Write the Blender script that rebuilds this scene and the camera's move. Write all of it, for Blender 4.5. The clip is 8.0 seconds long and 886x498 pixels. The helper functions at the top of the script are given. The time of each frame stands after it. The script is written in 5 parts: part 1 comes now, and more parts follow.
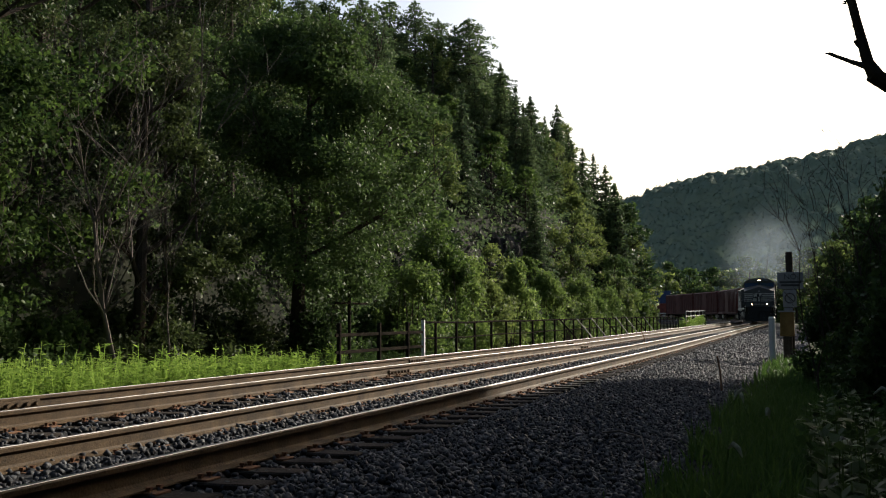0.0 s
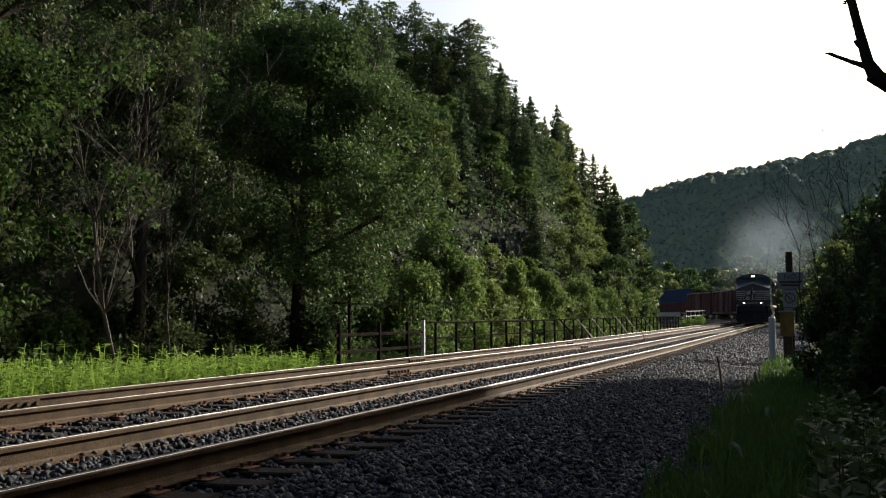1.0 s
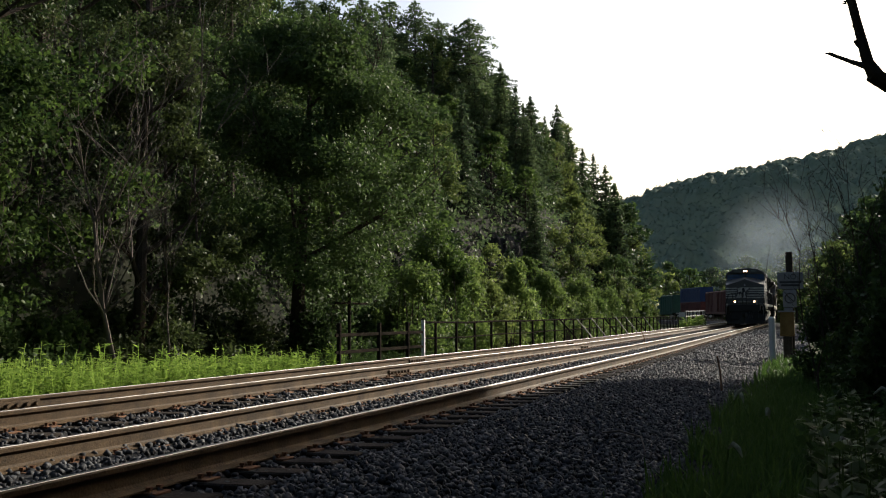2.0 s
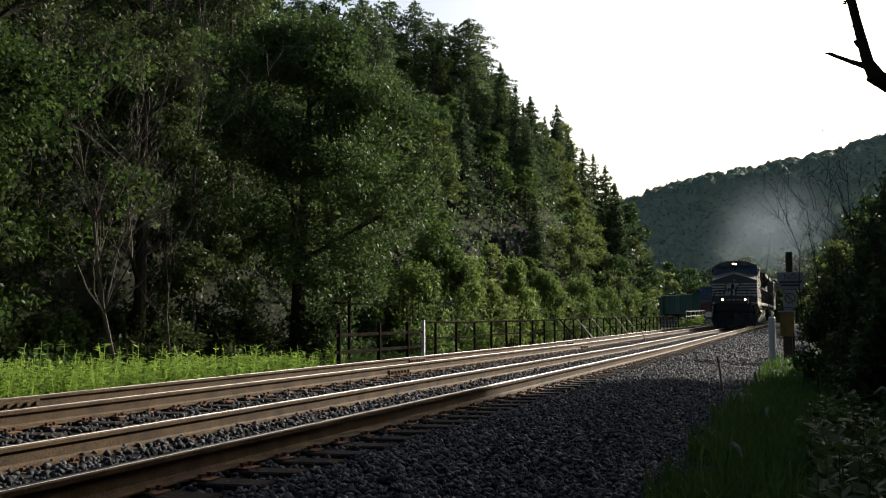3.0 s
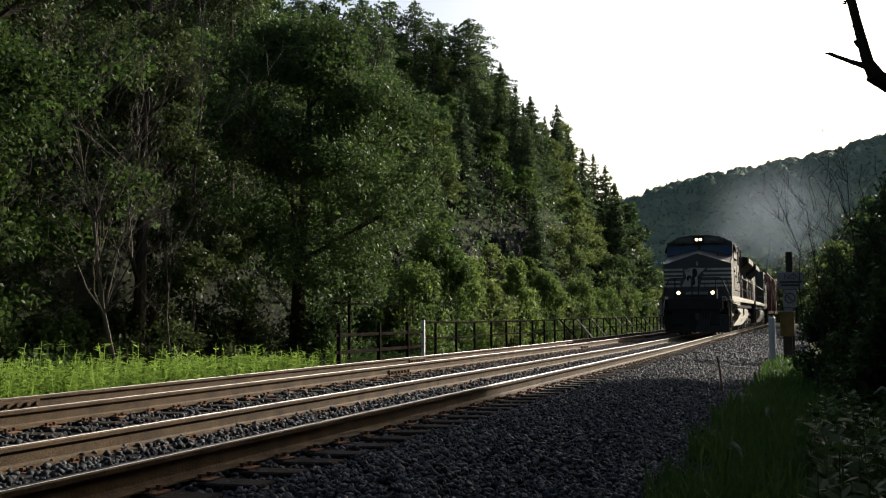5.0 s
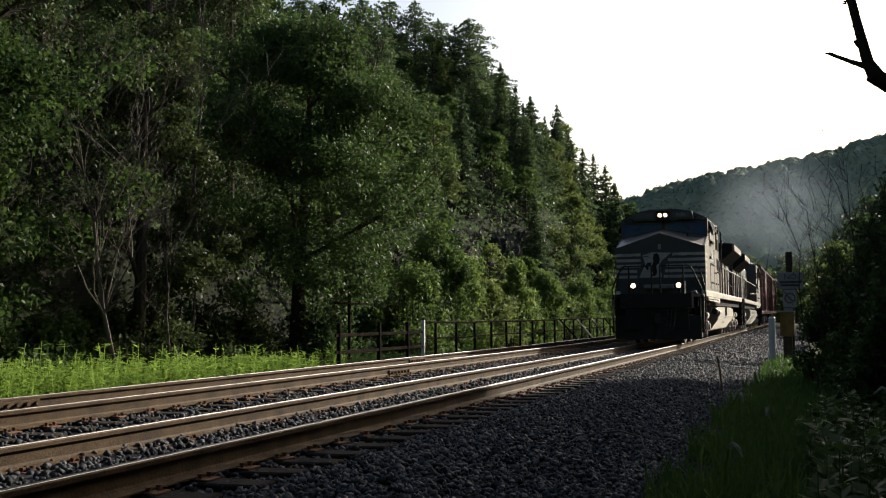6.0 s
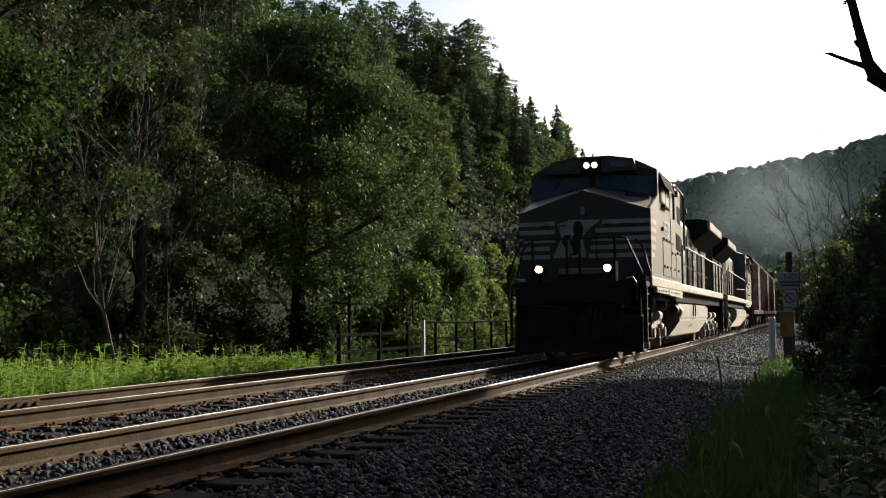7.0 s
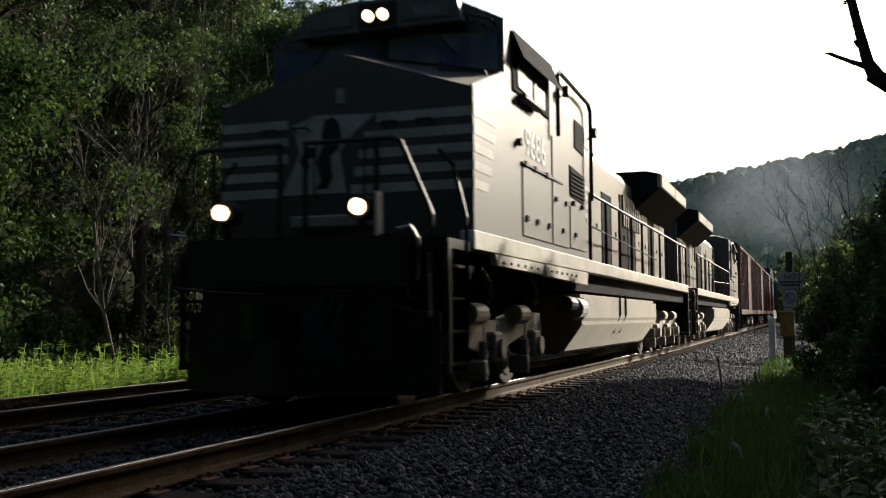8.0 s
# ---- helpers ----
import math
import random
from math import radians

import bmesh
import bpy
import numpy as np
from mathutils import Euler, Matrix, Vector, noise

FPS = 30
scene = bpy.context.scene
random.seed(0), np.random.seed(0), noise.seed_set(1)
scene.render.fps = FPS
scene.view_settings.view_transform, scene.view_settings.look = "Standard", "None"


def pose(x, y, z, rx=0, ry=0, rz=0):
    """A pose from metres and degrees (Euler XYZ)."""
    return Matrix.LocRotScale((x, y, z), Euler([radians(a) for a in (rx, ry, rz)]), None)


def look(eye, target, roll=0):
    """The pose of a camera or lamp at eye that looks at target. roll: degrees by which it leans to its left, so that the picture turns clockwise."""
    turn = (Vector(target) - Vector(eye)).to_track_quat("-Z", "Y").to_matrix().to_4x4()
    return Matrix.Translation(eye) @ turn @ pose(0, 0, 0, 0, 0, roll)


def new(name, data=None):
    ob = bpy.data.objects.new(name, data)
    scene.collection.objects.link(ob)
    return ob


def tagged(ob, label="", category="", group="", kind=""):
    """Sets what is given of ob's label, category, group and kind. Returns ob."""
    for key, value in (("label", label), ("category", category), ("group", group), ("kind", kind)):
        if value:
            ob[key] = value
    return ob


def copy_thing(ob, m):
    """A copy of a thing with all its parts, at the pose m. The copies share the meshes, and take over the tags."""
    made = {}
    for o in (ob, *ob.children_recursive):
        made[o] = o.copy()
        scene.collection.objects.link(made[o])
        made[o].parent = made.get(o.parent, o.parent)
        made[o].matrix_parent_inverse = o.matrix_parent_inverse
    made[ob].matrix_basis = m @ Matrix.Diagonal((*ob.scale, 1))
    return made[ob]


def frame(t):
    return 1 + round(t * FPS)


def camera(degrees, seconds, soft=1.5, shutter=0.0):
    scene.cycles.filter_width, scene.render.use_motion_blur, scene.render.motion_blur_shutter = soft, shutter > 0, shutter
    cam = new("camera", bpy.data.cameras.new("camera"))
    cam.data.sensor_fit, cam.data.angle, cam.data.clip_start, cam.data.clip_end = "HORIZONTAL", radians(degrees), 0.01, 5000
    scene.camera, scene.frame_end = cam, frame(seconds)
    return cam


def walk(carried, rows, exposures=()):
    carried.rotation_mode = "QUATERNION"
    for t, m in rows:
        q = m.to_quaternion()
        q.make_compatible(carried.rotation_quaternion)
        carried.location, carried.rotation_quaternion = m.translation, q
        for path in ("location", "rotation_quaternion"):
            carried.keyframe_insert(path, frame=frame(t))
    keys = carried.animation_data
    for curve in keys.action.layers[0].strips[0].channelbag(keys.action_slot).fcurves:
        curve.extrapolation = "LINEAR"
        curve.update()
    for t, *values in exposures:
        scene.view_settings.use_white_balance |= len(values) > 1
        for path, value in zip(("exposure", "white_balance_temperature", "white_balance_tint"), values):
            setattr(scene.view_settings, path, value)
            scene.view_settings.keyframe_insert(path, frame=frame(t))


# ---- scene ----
# ---- camera ----
cam = camera(48.2, 8.0, 1.1, 0.3)
EYE = (0.0, 0.0, 0.862)
VIEW = pose(*EYE, 90 + 4.04, 0, 20.13) @ pose(0, 0, 0, 0, 0, -0.35)
walk(cam, [(0.0, VIEW), (8.0, VIEW)])

# ---- world, sun ----
SUN_EL, SUN_AZ = radians(23), radians(24.5)      # azimuth from +y towards +x
world = bpy.data.worlds.new("sky")
scene.world = world
world.use_nodes = True
wn = world.node_tree
sky = wn.nodes.new("ShaderNodeTexSky")
sky.sky_type = "NISHITA"
sky.sun_disc = False
sky.sun_elevation, sky.sun_rotation = SUN_EL, SUN_AZ
sky.air_density, sky.dust_density, sky.ozone_density = 1.0, 4.0, 1.0
wn.links.new(sky.outputs[0], wn.nodes["Background"].inputs[0])
wn.nodes["Background"].inputs[1].default_value = 0.13
sun = new("sun", bpy.data.lights.new("sun", "SUN"))
sun.data.energy, sun.data.angle, sun.data.color = 5.0, radians(0.55), (1.0, 0.93, 0.81)
sun.matrix_world = look((60, 60, 60), (60 - math.sin(SUN_AZ) * math.cos(SUN_EL), 60 - math.cos(SUN_AZ) * math.cos(SUN_EL), 60 - math.sin(SUN_EL)))
scene.view_settings.exposure = 0.5

# ---- materials ----


def mat(name, color, rough=0.7, metal=0.0, vary=0.25, scale=3.0, bump=0.0, bump_scale=40.0, second=None, spec=0.5, island=0.0, dust=0.0):
    """Principled surface with large stains and fine grain, at real-world size."""
    m = bpy.data.materials.new(name)
    m.use_nodes = True
    nt = m.node_tree
    b = nt.nodes["Principled BSDF"]
    b.inputs["Roughness"].default_value, b.inputs["Metallic"].default_value = rough, metal
    b.inputs["Specular IOR Level"].default_value = spec if rough < 0.8 else min(spec, 0.06)
    b.inputs["Sheen Weight"].default_value, b.inputs["Sheen Roughness"].default_value = dust, 0.45
    b.inputs["Sheen Tint"].default_value = (1.0, 0.94, 0.82, 1)
    co = nt.nodes.new("ShaderNodeTexCoord")
    n1, n2 = nt.nodes.new("ShaderNodeTexNoise"), nt.nodes.new("ShaderNodeTexNoise")
    n1.inputs["Scale"].default_value, n1.inputs["Detail"].default_value = scale, 5
    n2.inputs["Scale"].default_value, n2.inputs["Detail"].default_value = scale * 14, 3
    for n in (n1, n2):
        nt.links.new(co.outputs["Object"], n.inputs["Vector"])
    add = nt.nodes.new("ShaderNodeMath")
    add.operation = "MULTIPLY_ADD"
    nt.links.new(n2.outputs["Fac"], add.inputs[0])
    add.inputs[1].default_value = 0.45
    half = nt.nodes.new("ShaderNodeMath")
    half.operation = "MULTIPLY"
    half.inputs[1].default_value = 0.55
    nt.links.new(n1.outputs["Fac"], half.inputs[0])
    nt.links.new(half.outputs[0], add.inputs[2])
    val = add.outputs[0]
    if island:
        geo = nt.nodes.new("ShaderNodeNewGeometry")
        mx = nt.nodes.new("ShaderNodeMix")
        mx.inputs[0].default_value = island
        nt.links.new(val, mx.inputs[2])
        nt.links.new(geo.outputs["Random Per Island"], mx.inputs[3])
        val = mx.outputs[0]
    ramp = nt.nodes.new("ShaderNodeValToRGB")
    nt.links.new(val, ramp.inputs[0])
    c = np.array(color)
    d = np.array(second) if second else c * (1 + vary)
    ramp.color_ramp.elements[0].position, ramp.color_ramp.elements[1].position = (0.33, 0.67) if not island else (0.1, 0.9)
    ramp.color_ramp.elements[0].color = (*(c * (1 - vary)), 1)
    ramp.color_ramp.elements[1].color = (*d, 1)
    nt.links.new(ramp.outputs[0], b.inputs["Base Color"])
    if bump:
        nb = nt.nodes.new("ShaderNodeTexNoise")
        nb.inputs["Scale"].default_value, nb.inputs["Detail"].default_value = bump_scale, 4
        nt.links.new(co.outputs["Object"], nb.inputs["Vector"])
        bp = nt.nodes.new("ShaderNodeBump")
        bp.inputs["Strength"].default_value, bp.inputs["Distance"].default_value = bump, 0.02
        nt.links.new(nb.outputs["Fac"], bp.inputs["Height"])
        nt.links.new(bp.outputs[0], b.inputs["Normal"])
    return m


def leaf_mat(name, dark, light, through_light=0.4, rough=0.55, patch=0.9):
    """Leaves: each its own green, partly letting light through."""
    m = bpy.data.materials.new(name)
    m.use_nodes = True
    nt = m.node_tree
    b, out = nt.nodes["Principled BSDF"], nt.nodes["Material Output"]
    geo = nt.nodes.new("ShaderNodeNewGeometry")
    info = nt.nodes.new("ShaderNodeObjectInfo")
    co = nt.nodes.new("ShaderNodeTexCoord")
    big = nt.nodes.new("ShaderNodeTexNoise")
    big.inputs["Scale"].default_value = patch
    nt.links.new(co.outputs["Object"], big.inputs["Vector"])
    mx = nt.nodes.new("ShaderNodeMix")
    mx.inputs[0].default_value = 0.62
    nt.links.new(geo.outputs["Random Per Island"], mx.inputs[2])
    nt.links.new(big.outputs["Fac"], mx.inputs[3])
    mx2 = nt.nodes.new("ShaderNodeMix")
    mx2.inputs[0].default_value = 0.25
    nt.links.new(mx.outputs[0], mx2.inputs[2])
    nt.links.new(info.outputs["Random"], mx2.inputs[3])
    ramp = nt.nodes.new("ShaderNodeValToRGB")
    ramp.color_ramp.elements[0].position, ramp.color_ramp.elements[1].position = 0.2, 0.8
    ramp.color_ramp.elements[0].color, ramp.color_ramp.elements[1].color = (*dark, 1), (*light, 1)
    nt.links.new(mx2.outputs[0], ramp.inputs[0])
    b.inputs["Roughness"].default_value = rough
    b.inputs["Specular IOR Level"].default_value = 0.12
    tr = nt.nodes.new("ShaderNodeBsdfTranslucent")
    mix = nt.nodes.new("ShaderNodeMixShader")
    mix.inputs[0].default_value = through_light
    nt.links.new(ramp.outputs[0], b.inputs["Base Color"])
    nt.links.new(ramp.outputs[0], tr.inputs[0])
    nt.links.new(b.outputs[0], mix.inputs[1])
    nt.links.new(tr.outputs[0], mix.inputs[2])
    nt.links.new(mix.outputs[0], out.inputs[0])
    return m


def glow_mat(name, color, strength):
    m = bpy.data.materials.new(name)
    m.use_nodes = True
    b = m.node_tree.nodes["Principled BSDF"]
    b.inputs["Base Color"].default_value = (*color, 1)
    b.inputs["Emission Color"].default_value = (*color, 1)
    b.inputs["Emission Strength"].default_value = strength
    return m


M_SOIL = mat("soil", (0.075, 0.065, 0.045), 0.95, vary=0.4, scale=0.8, bump=0.6, bump_scale=9, second=(0.06, 0.085, 0.03))
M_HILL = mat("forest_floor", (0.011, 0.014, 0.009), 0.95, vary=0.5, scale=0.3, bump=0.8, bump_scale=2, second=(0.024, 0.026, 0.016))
M_BALLAST = mat("ballast_fines", (0.014, 0.014, 0.015), 0.9, vary=0.5, scale=4, bump=1.0, bump_scale=30, second=(0.05, 0.049, 0.049))
M_STONE = mat("crushed_stone", (0.024, 0.026, 0.03), 0.7, vary=0.5, scale=12, second=(0.088, 0.09, 0.094), island=0.65, spec=0.12)
M_RAIL = mat("rusty_rail_steel", (0.05, 0.031, 0.015), 0.72, 0.0, vary=0.45, scale=4, bump=0.3, bump_scale=60, second=(0.11, 0.07, 0.034), spec=0.14)
M_RAILTOP = mat("polished_rail_head", (0.3, 0.285, 0.27), 0.38, 1.0, vary=0.15, scale=6)
M_TIE = mat("creosoted_wood", (0.02, 0.016, 0.013), 0.9, vary=0.45, scale=6, bump=0.6, bump_scale=35, second=(0.055, 0.046, 0.038))
M_PLATE = mat("rusty_plate", (0.13, 0.065, 0.035), 0.8, vary=0.4, scale=9, second=(0.2, 0.11, 0.065))
# Weathered steel, its colour darkened further for the old fence's shade.
M_FENCE = mat("weathered_shade_dark_steel", (0.012, 0.011, 0.01), 0.8, vary=0.35, scale=5, second=(0.034, 0.029, 0.023), spec=0.0)
M_PALE = mat("bleached_grey_steel", (0.14, 0.135, 0.12), 0.7, vary=0.3, scale=5)
M_WHITE = mat("worn_white_paint", (0.72, 0.73, 0.7), 0.6, vary=0.12, scale=6)
M_GREYPIPE = mat("grey_plastic_pipe", (0.5, 0.51, 0.53), 0.5, vary=0.12, scale=5)
M_BARK = mat("dark_bark", (0.045, 0.036, 0.028), 0.95, vary=0.4, scale=5, bump=0.9, bump_scale=25, second=(0.07, 0.058, 0.046), spec=0.1)
M_DEAD = mat("bleached_dead_wood", (0.095, 0.082, 0.072), 0.9, vary=0.35, scale=6, bump=0.4, bump_scale=30, spec=0.1)
M_ROCK = mat("grey_cliff_rock", (0.02, 0.02, 0.02), 0.9, vary=0.5, scale=1.2, bump=1.0, bump_scale=3, second=(0.075, 0.068, 0.058))
L_BROAD = leaf_mat("broad_leaves", (0.012, 0.027, 0.012), (0.095, 0.15, 0.042), 0.4)
L_YOUNG = leaf_mat("young_leaves", (0.013, 0.032, 0.011), (0.13, 0.2, 0.042), 0.45)
L_IVY = leaf_mat("vine_leaves", (0.009, 0.018, 0.009), (0.1, 0.13, 0.042), 0.4)
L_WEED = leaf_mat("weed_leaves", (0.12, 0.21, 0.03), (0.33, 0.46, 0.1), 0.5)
L_CONIFER = leaf_mat("conifer_needles", (0.024, 0.045, 0.028), (0.13, 0.185, 0.07), 0.44)
L_OAK = leaf_mat("hill_leaves", (0.03, 0.056, 0.02), (0.18, 0.225, 0.06), 0.5)
L_SUN = leaf_mat("light_green_leaves", (0.04, 0.075, 0.02), (0.19, 0.26, 0.065), 0.48)
# Paler, bluer green: the ridge's distance haze is put into the leaf colour.
L_FAR = leaf_mat("hazed_far_leaves", (0.085, 0.125, 0.1), (0.14, 0.185, 0.14), 0.3, 0.7, 0.03)
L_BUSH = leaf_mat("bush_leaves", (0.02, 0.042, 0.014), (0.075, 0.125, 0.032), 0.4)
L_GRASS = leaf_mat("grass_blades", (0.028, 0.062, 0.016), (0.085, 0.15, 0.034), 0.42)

# ---- mesh helpers ----


def obj(name, bm, material, parent=None, label="", smooth=False):
    me = bpy.data.meshes.new(name)
    bmesh.ops.recalc_face_normals(bm, faces=bm.faces)
    bm.to_mesh(me)
    bm.free()
    me.materials.append(material)
    if smooth:
        me.shade_smooth()
    ob = new(name, me)
    if parent:
        ob.parent = parent
    return tagged(ob, label)


part = obj


def empty(name, label, category, group=""):
    e = new(name)
    return tagged(e, label, category, group)


def np_mesh(name, verts, faces, material, parent=None):
    """A mesh from arrays: verts n x 3, faces m x k."""
    me = bpy.data.meshes.new(name)
    k = faces.shape[1]
    me.vertices.add(len(verts))
    me.vertices.foreach_set("co", np.ascontiguousarray(verts, dtype=np.float32).ravel())
    me.loops.add(faces.size)
    me.loops.foreach_set("vertex_index", np.ascontiguousarray(faces, dtype=np.int32).ravel())
    me.polygons.add(len(faces))
    me.polygons.foreach_set("loop_start", np.arange(0, faces.size, k, dtype=np.int32))
    me.update(calc_edges=True)
    me.validate()
    me.materials.append(material)
    ob = new(name, me)
    if parent:
        ob.parent = parent
    return ob


def box(bm, x0, x1, y0, y1, z0, z1, bevel=0.0):
    m = Matrix.Translation(((x0 + x1) / 2, (y0 + y1) / 2, (z0 + z1) / 2)) @ Matrix.Diagonal((abs(x1 - x0), abs(y1 - y0), abs(z1 - z0), 1))
    r = bmesh.ops.create_cube(bm, size=1, matrix=m)
    if bevel:
        es = {e for v in r["verts"] for e in v.link_edges}
        bmesh.ops.bevel(bm, geom=list(es), offset=bevel, segments=1, affect="EDGES")
    return bm


def cyl(bm, p, q, r, n=12, r2=None):
    p, q = Vector(p), Vector(q)
    m = Matrix.Translation((p + q) / 2) @ (q - p).to_track_quat("Z", "Y").to_matrix().to_4x4()
    bmesh.ops.create_cone(bm, cap_ends=True, segments=n, radius1=r, radius2=r if r2 is None else r2, depth=(q - p).length, matrix=m)
    return bm


def tube(bm, pts, radii, n=6):
    """A tapered tube along points."""
    rings = []
    for i, p in enumerate(pts):
        a = Vector(pts[max(0, i - 1)])
        b = Vector(pts[min(len(pts) - 1, i + 1)])
        q = (b - a).to_track_quat("Z", "Y")
        rings.append([bm.verts.new(Vector(p) + q @ Vector((math.cos(k * math.tau / n), math.sin(k * math.tau / n), 0)) * radii[i]) for k in range(n)])
    for a, b in zip(rings, rings[1:]):
        for k in range(n):
            bm.faces.new((a[k], a[(k + 1) % n], b[(k + 1) % n], b[k]))
    bm.faces.new(rings[0][::-1])
    bm.faces.new(rings[-1])
    return bm


def prism(bm, outline, axis, a, b):
    """An outline (list of 2D points) pulled along an axis from a to b."""
    def at(p, w):
        return {"x": (w, p[0], p[1]), "y": (p[0], w, p[1]), "z": (p[0], p[1], w)}[axis]
    lo = [bm.verts.new(at(p, a)) for p in outline]
    hi = [bm.verts.new(at(p, b)) for p in outline]
    n = len(outline)
    for i in range(n):
        bm.faces.new((lo[i], lo[(i + 1) % n], hi[(i + 1) % n], hi[i]))
    bm.faces.new(lo[::-1])
    bm.faces.new(hi)
    return bm


def letters(text, size, material, parent, name, m):
    """Raised painted characters."""
    c = bpy.data.curves.new(name, "FONT")
    c.body, c.size, c.extrude, c.align_x = text, size, 0.004, "CENTER"
    tmp = bpy.data.objects.new(name, c)
    me = bpy.data.meshes.new_from_object(tmp)
    bpy.data.objects.remove(tmp)
    me.materials.clear()
    me.materials.append(material)
    ob = new(name, me)
    ob.parent = parent
    ob.matrix_basis = m
    return ob


def leaves(name, pos, size, rng, material, parent=None, droop=0.0, slim=0.6, up=0.4):
    """Many leaves, each a bent quad of two halves turned its own way."""
    n = len(pos)
    nor = rng.normal(size=(n, 3)) + np.array([0, 0, up])
    nor /= np.linalg.norm(nor, axis=1, keepdims=True)
    t = rng.normal(size=(n, 3)) - np.array([0, 0, droop])
    t -= (t * nor).sum(1, keepdims=True) * nor
    t /= np.linalg.norm(t, axis=1, keepdims=True) + 1e-9
    w = np.cross(nor, t)
    s = (size * rng.uniform(0.6, 1.35, n))[:, None]
    bend = nor * s * 0.12
    v = np.stack([pos - t * s * 0.5, pos + w * s * 0.5 * slim + bend, pos + t * s * 0.5, pos - w * s * 0.5 * slim + bend], 1).reshape(-1, 3)
    return np_mesh(name, v, np.arange(4 * n).reshape(n, 4), material, parent)


def blob_points(rng, blobs, per_m2, hollow=0.55, gap=0.0, freq=0.8):
    """Points scattered in the outer shell of many uneven clumps."""
    out = []
    for x, y, z, r, h in blobs:
        n = max(8, int(per_m2 * 4 * math.pi * r * h))
        d = rng.normal(size=(n, 3))
        d /= np.linalg.norm(d, axis=1, keepdims=True)
        k = rng.uniform(hollow ** 3, 1.0, (n, 1)) ** (1 / 3)
        k = k * (1 + 0.22 * np.sin(5 * d[:, :1] + x * 3) * np.cos(4 * d[:, 2:] + y))
        out.append(np.array([x, y, z]) + d * k * np.array([r, r, h]))
    p = np.concatenate(out)
    if gap:
        g = np.sin(p[:, 0] * 2.1 * freq + 1.3) * np.sin(p[:, 1] * 1.9 * freq) + np.sin(p[:, 2] * 2.6 * freq + p[:, 0] * freq)
        p = p[g + rng.normal(size=len(p)) * 0.5 > gap - 1.0]
    return p


# ---- the line of the two tracks ----
NEAR_X, FAR_X = -4.708, -7.85
BEND_Y, BEND_R = 116.0, 185.0


def track(d, x0=NEAR_X):
    """Place and heading of a track's centre line, d metres up the line."""
    rise = 0.0036 * max(0.0, d - 32)
    if d <= BEND_Y:
        return x0, d, rise, 0.0
    r = BEND_R + (x0 - NEAR_X)
    a = (d - BEND_Y) / BEND_R
    return x0 - r * (1 - math.cos(a)), BEND_Y + r * math.sin(a), rise, a


def on_track(d, lat, z=0.0, x0=NEAR_X):
    x, y, h, a = track(d, x0)
    return Vector((x + lat * math.cos(a), y + lat * math.sin(a), h + z))


def sweep(bm, outline, stations, x0):
    """A cross-section (offset to the side, height) carried along a track."""
    last = None
    n = len(outline)
    for d in stations:
        ring = [bm.verts.new(on_track(d, p[0], p[1], x0)) for p in outline]
        if last:
            for i in range(n):
                bm.faces.new((last[i], last[(i + 1) % n], ring[(i + 1) % n], ring[i]))
        else:
            bm.faces.new(ring[::-1])
        last = ring
    bm.faces.new(last)
    return bm


STATIONS = [-12 + 4 * i for i in range(32)] + [116 + 3 * i for i in range(1, 55)]

# ---- ground, ballast, hills ----


def terrain(x, y):
    """Height of the valley's wooded left side."""
    c = -x - 18.8 + 0.8 * math.sin(y * 0.09) + 0.5 * math.sin(y * 0.23 + 1) - 0.3 * max(0, y - 122)
    end = 1 - min(1, max(0, (y - 124 + max(0, c) * 0.1) / 30)) ** 1.5
    k = min(1, max(0, (y - 58) / 46))
    h = 28 * (1 - math.exp(-max(0, c) * 3.2 / 28)) * end * (0.72 + 0.28 * k * k * (3 - 2 * k))
    return -0.75 + h + (0.5 * noise.noise((x * 0.25, y * 0.25, 0)) * min(1, max(0, c) * 0.3))


def grid_mesh(name, xs, ys, height, material, label, smooth=True):
    v = np.array([(x, y, height(x, y)) for y in ys for x in xs])
    nx = len(xs)
    f = np.array([(j * nx + i, j * nx + i + 1, (j + 1) * nx + i + 1, (j + 1) * nx + i) for j in range(len(ys) - 1) for i in range(nx - 1)])
    ob = np_mesh(name, v, f, material)
    if smooth:
        ob.data.shade_smooth()
    return tagged(ob, label, kind="structure")


def spread(lo, hi, fine, far):
    """Steps that widen away from the middle."""
    out = [0.0]
    s = fine
    while out[-1] < hi:
        out.append(out[-1] + s)
        s *= 1.12
    neg = [0.0]
    s = fine
    while neg[-1] > lo:
        neg.append(neg[-1] - s)
        s *= 1.12
    return sorted(set(neg[1:] + out))


def ground_height(x, y):
    z = -0.62 + 0.05 * noise.noise((x * 0.5, y * 0.5, 3)) + 0.12 * noise.noise((x * 0.06, y * 0.06, 8))
    if x > 0:
        z += 0.16 * min(x, 6)
    if x < -10.6:
        z -= 0.25
    return z


grid_mesh("ground", spread(-2600, 2600, 1.0, 0), spread(-2600, 2600, 1.2, 0), ground_height, M_SOIL, "dry earth with thin grass beside the railway")
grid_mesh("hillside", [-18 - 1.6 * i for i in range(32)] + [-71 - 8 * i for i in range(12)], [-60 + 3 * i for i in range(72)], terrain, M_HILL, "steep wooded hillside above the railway")


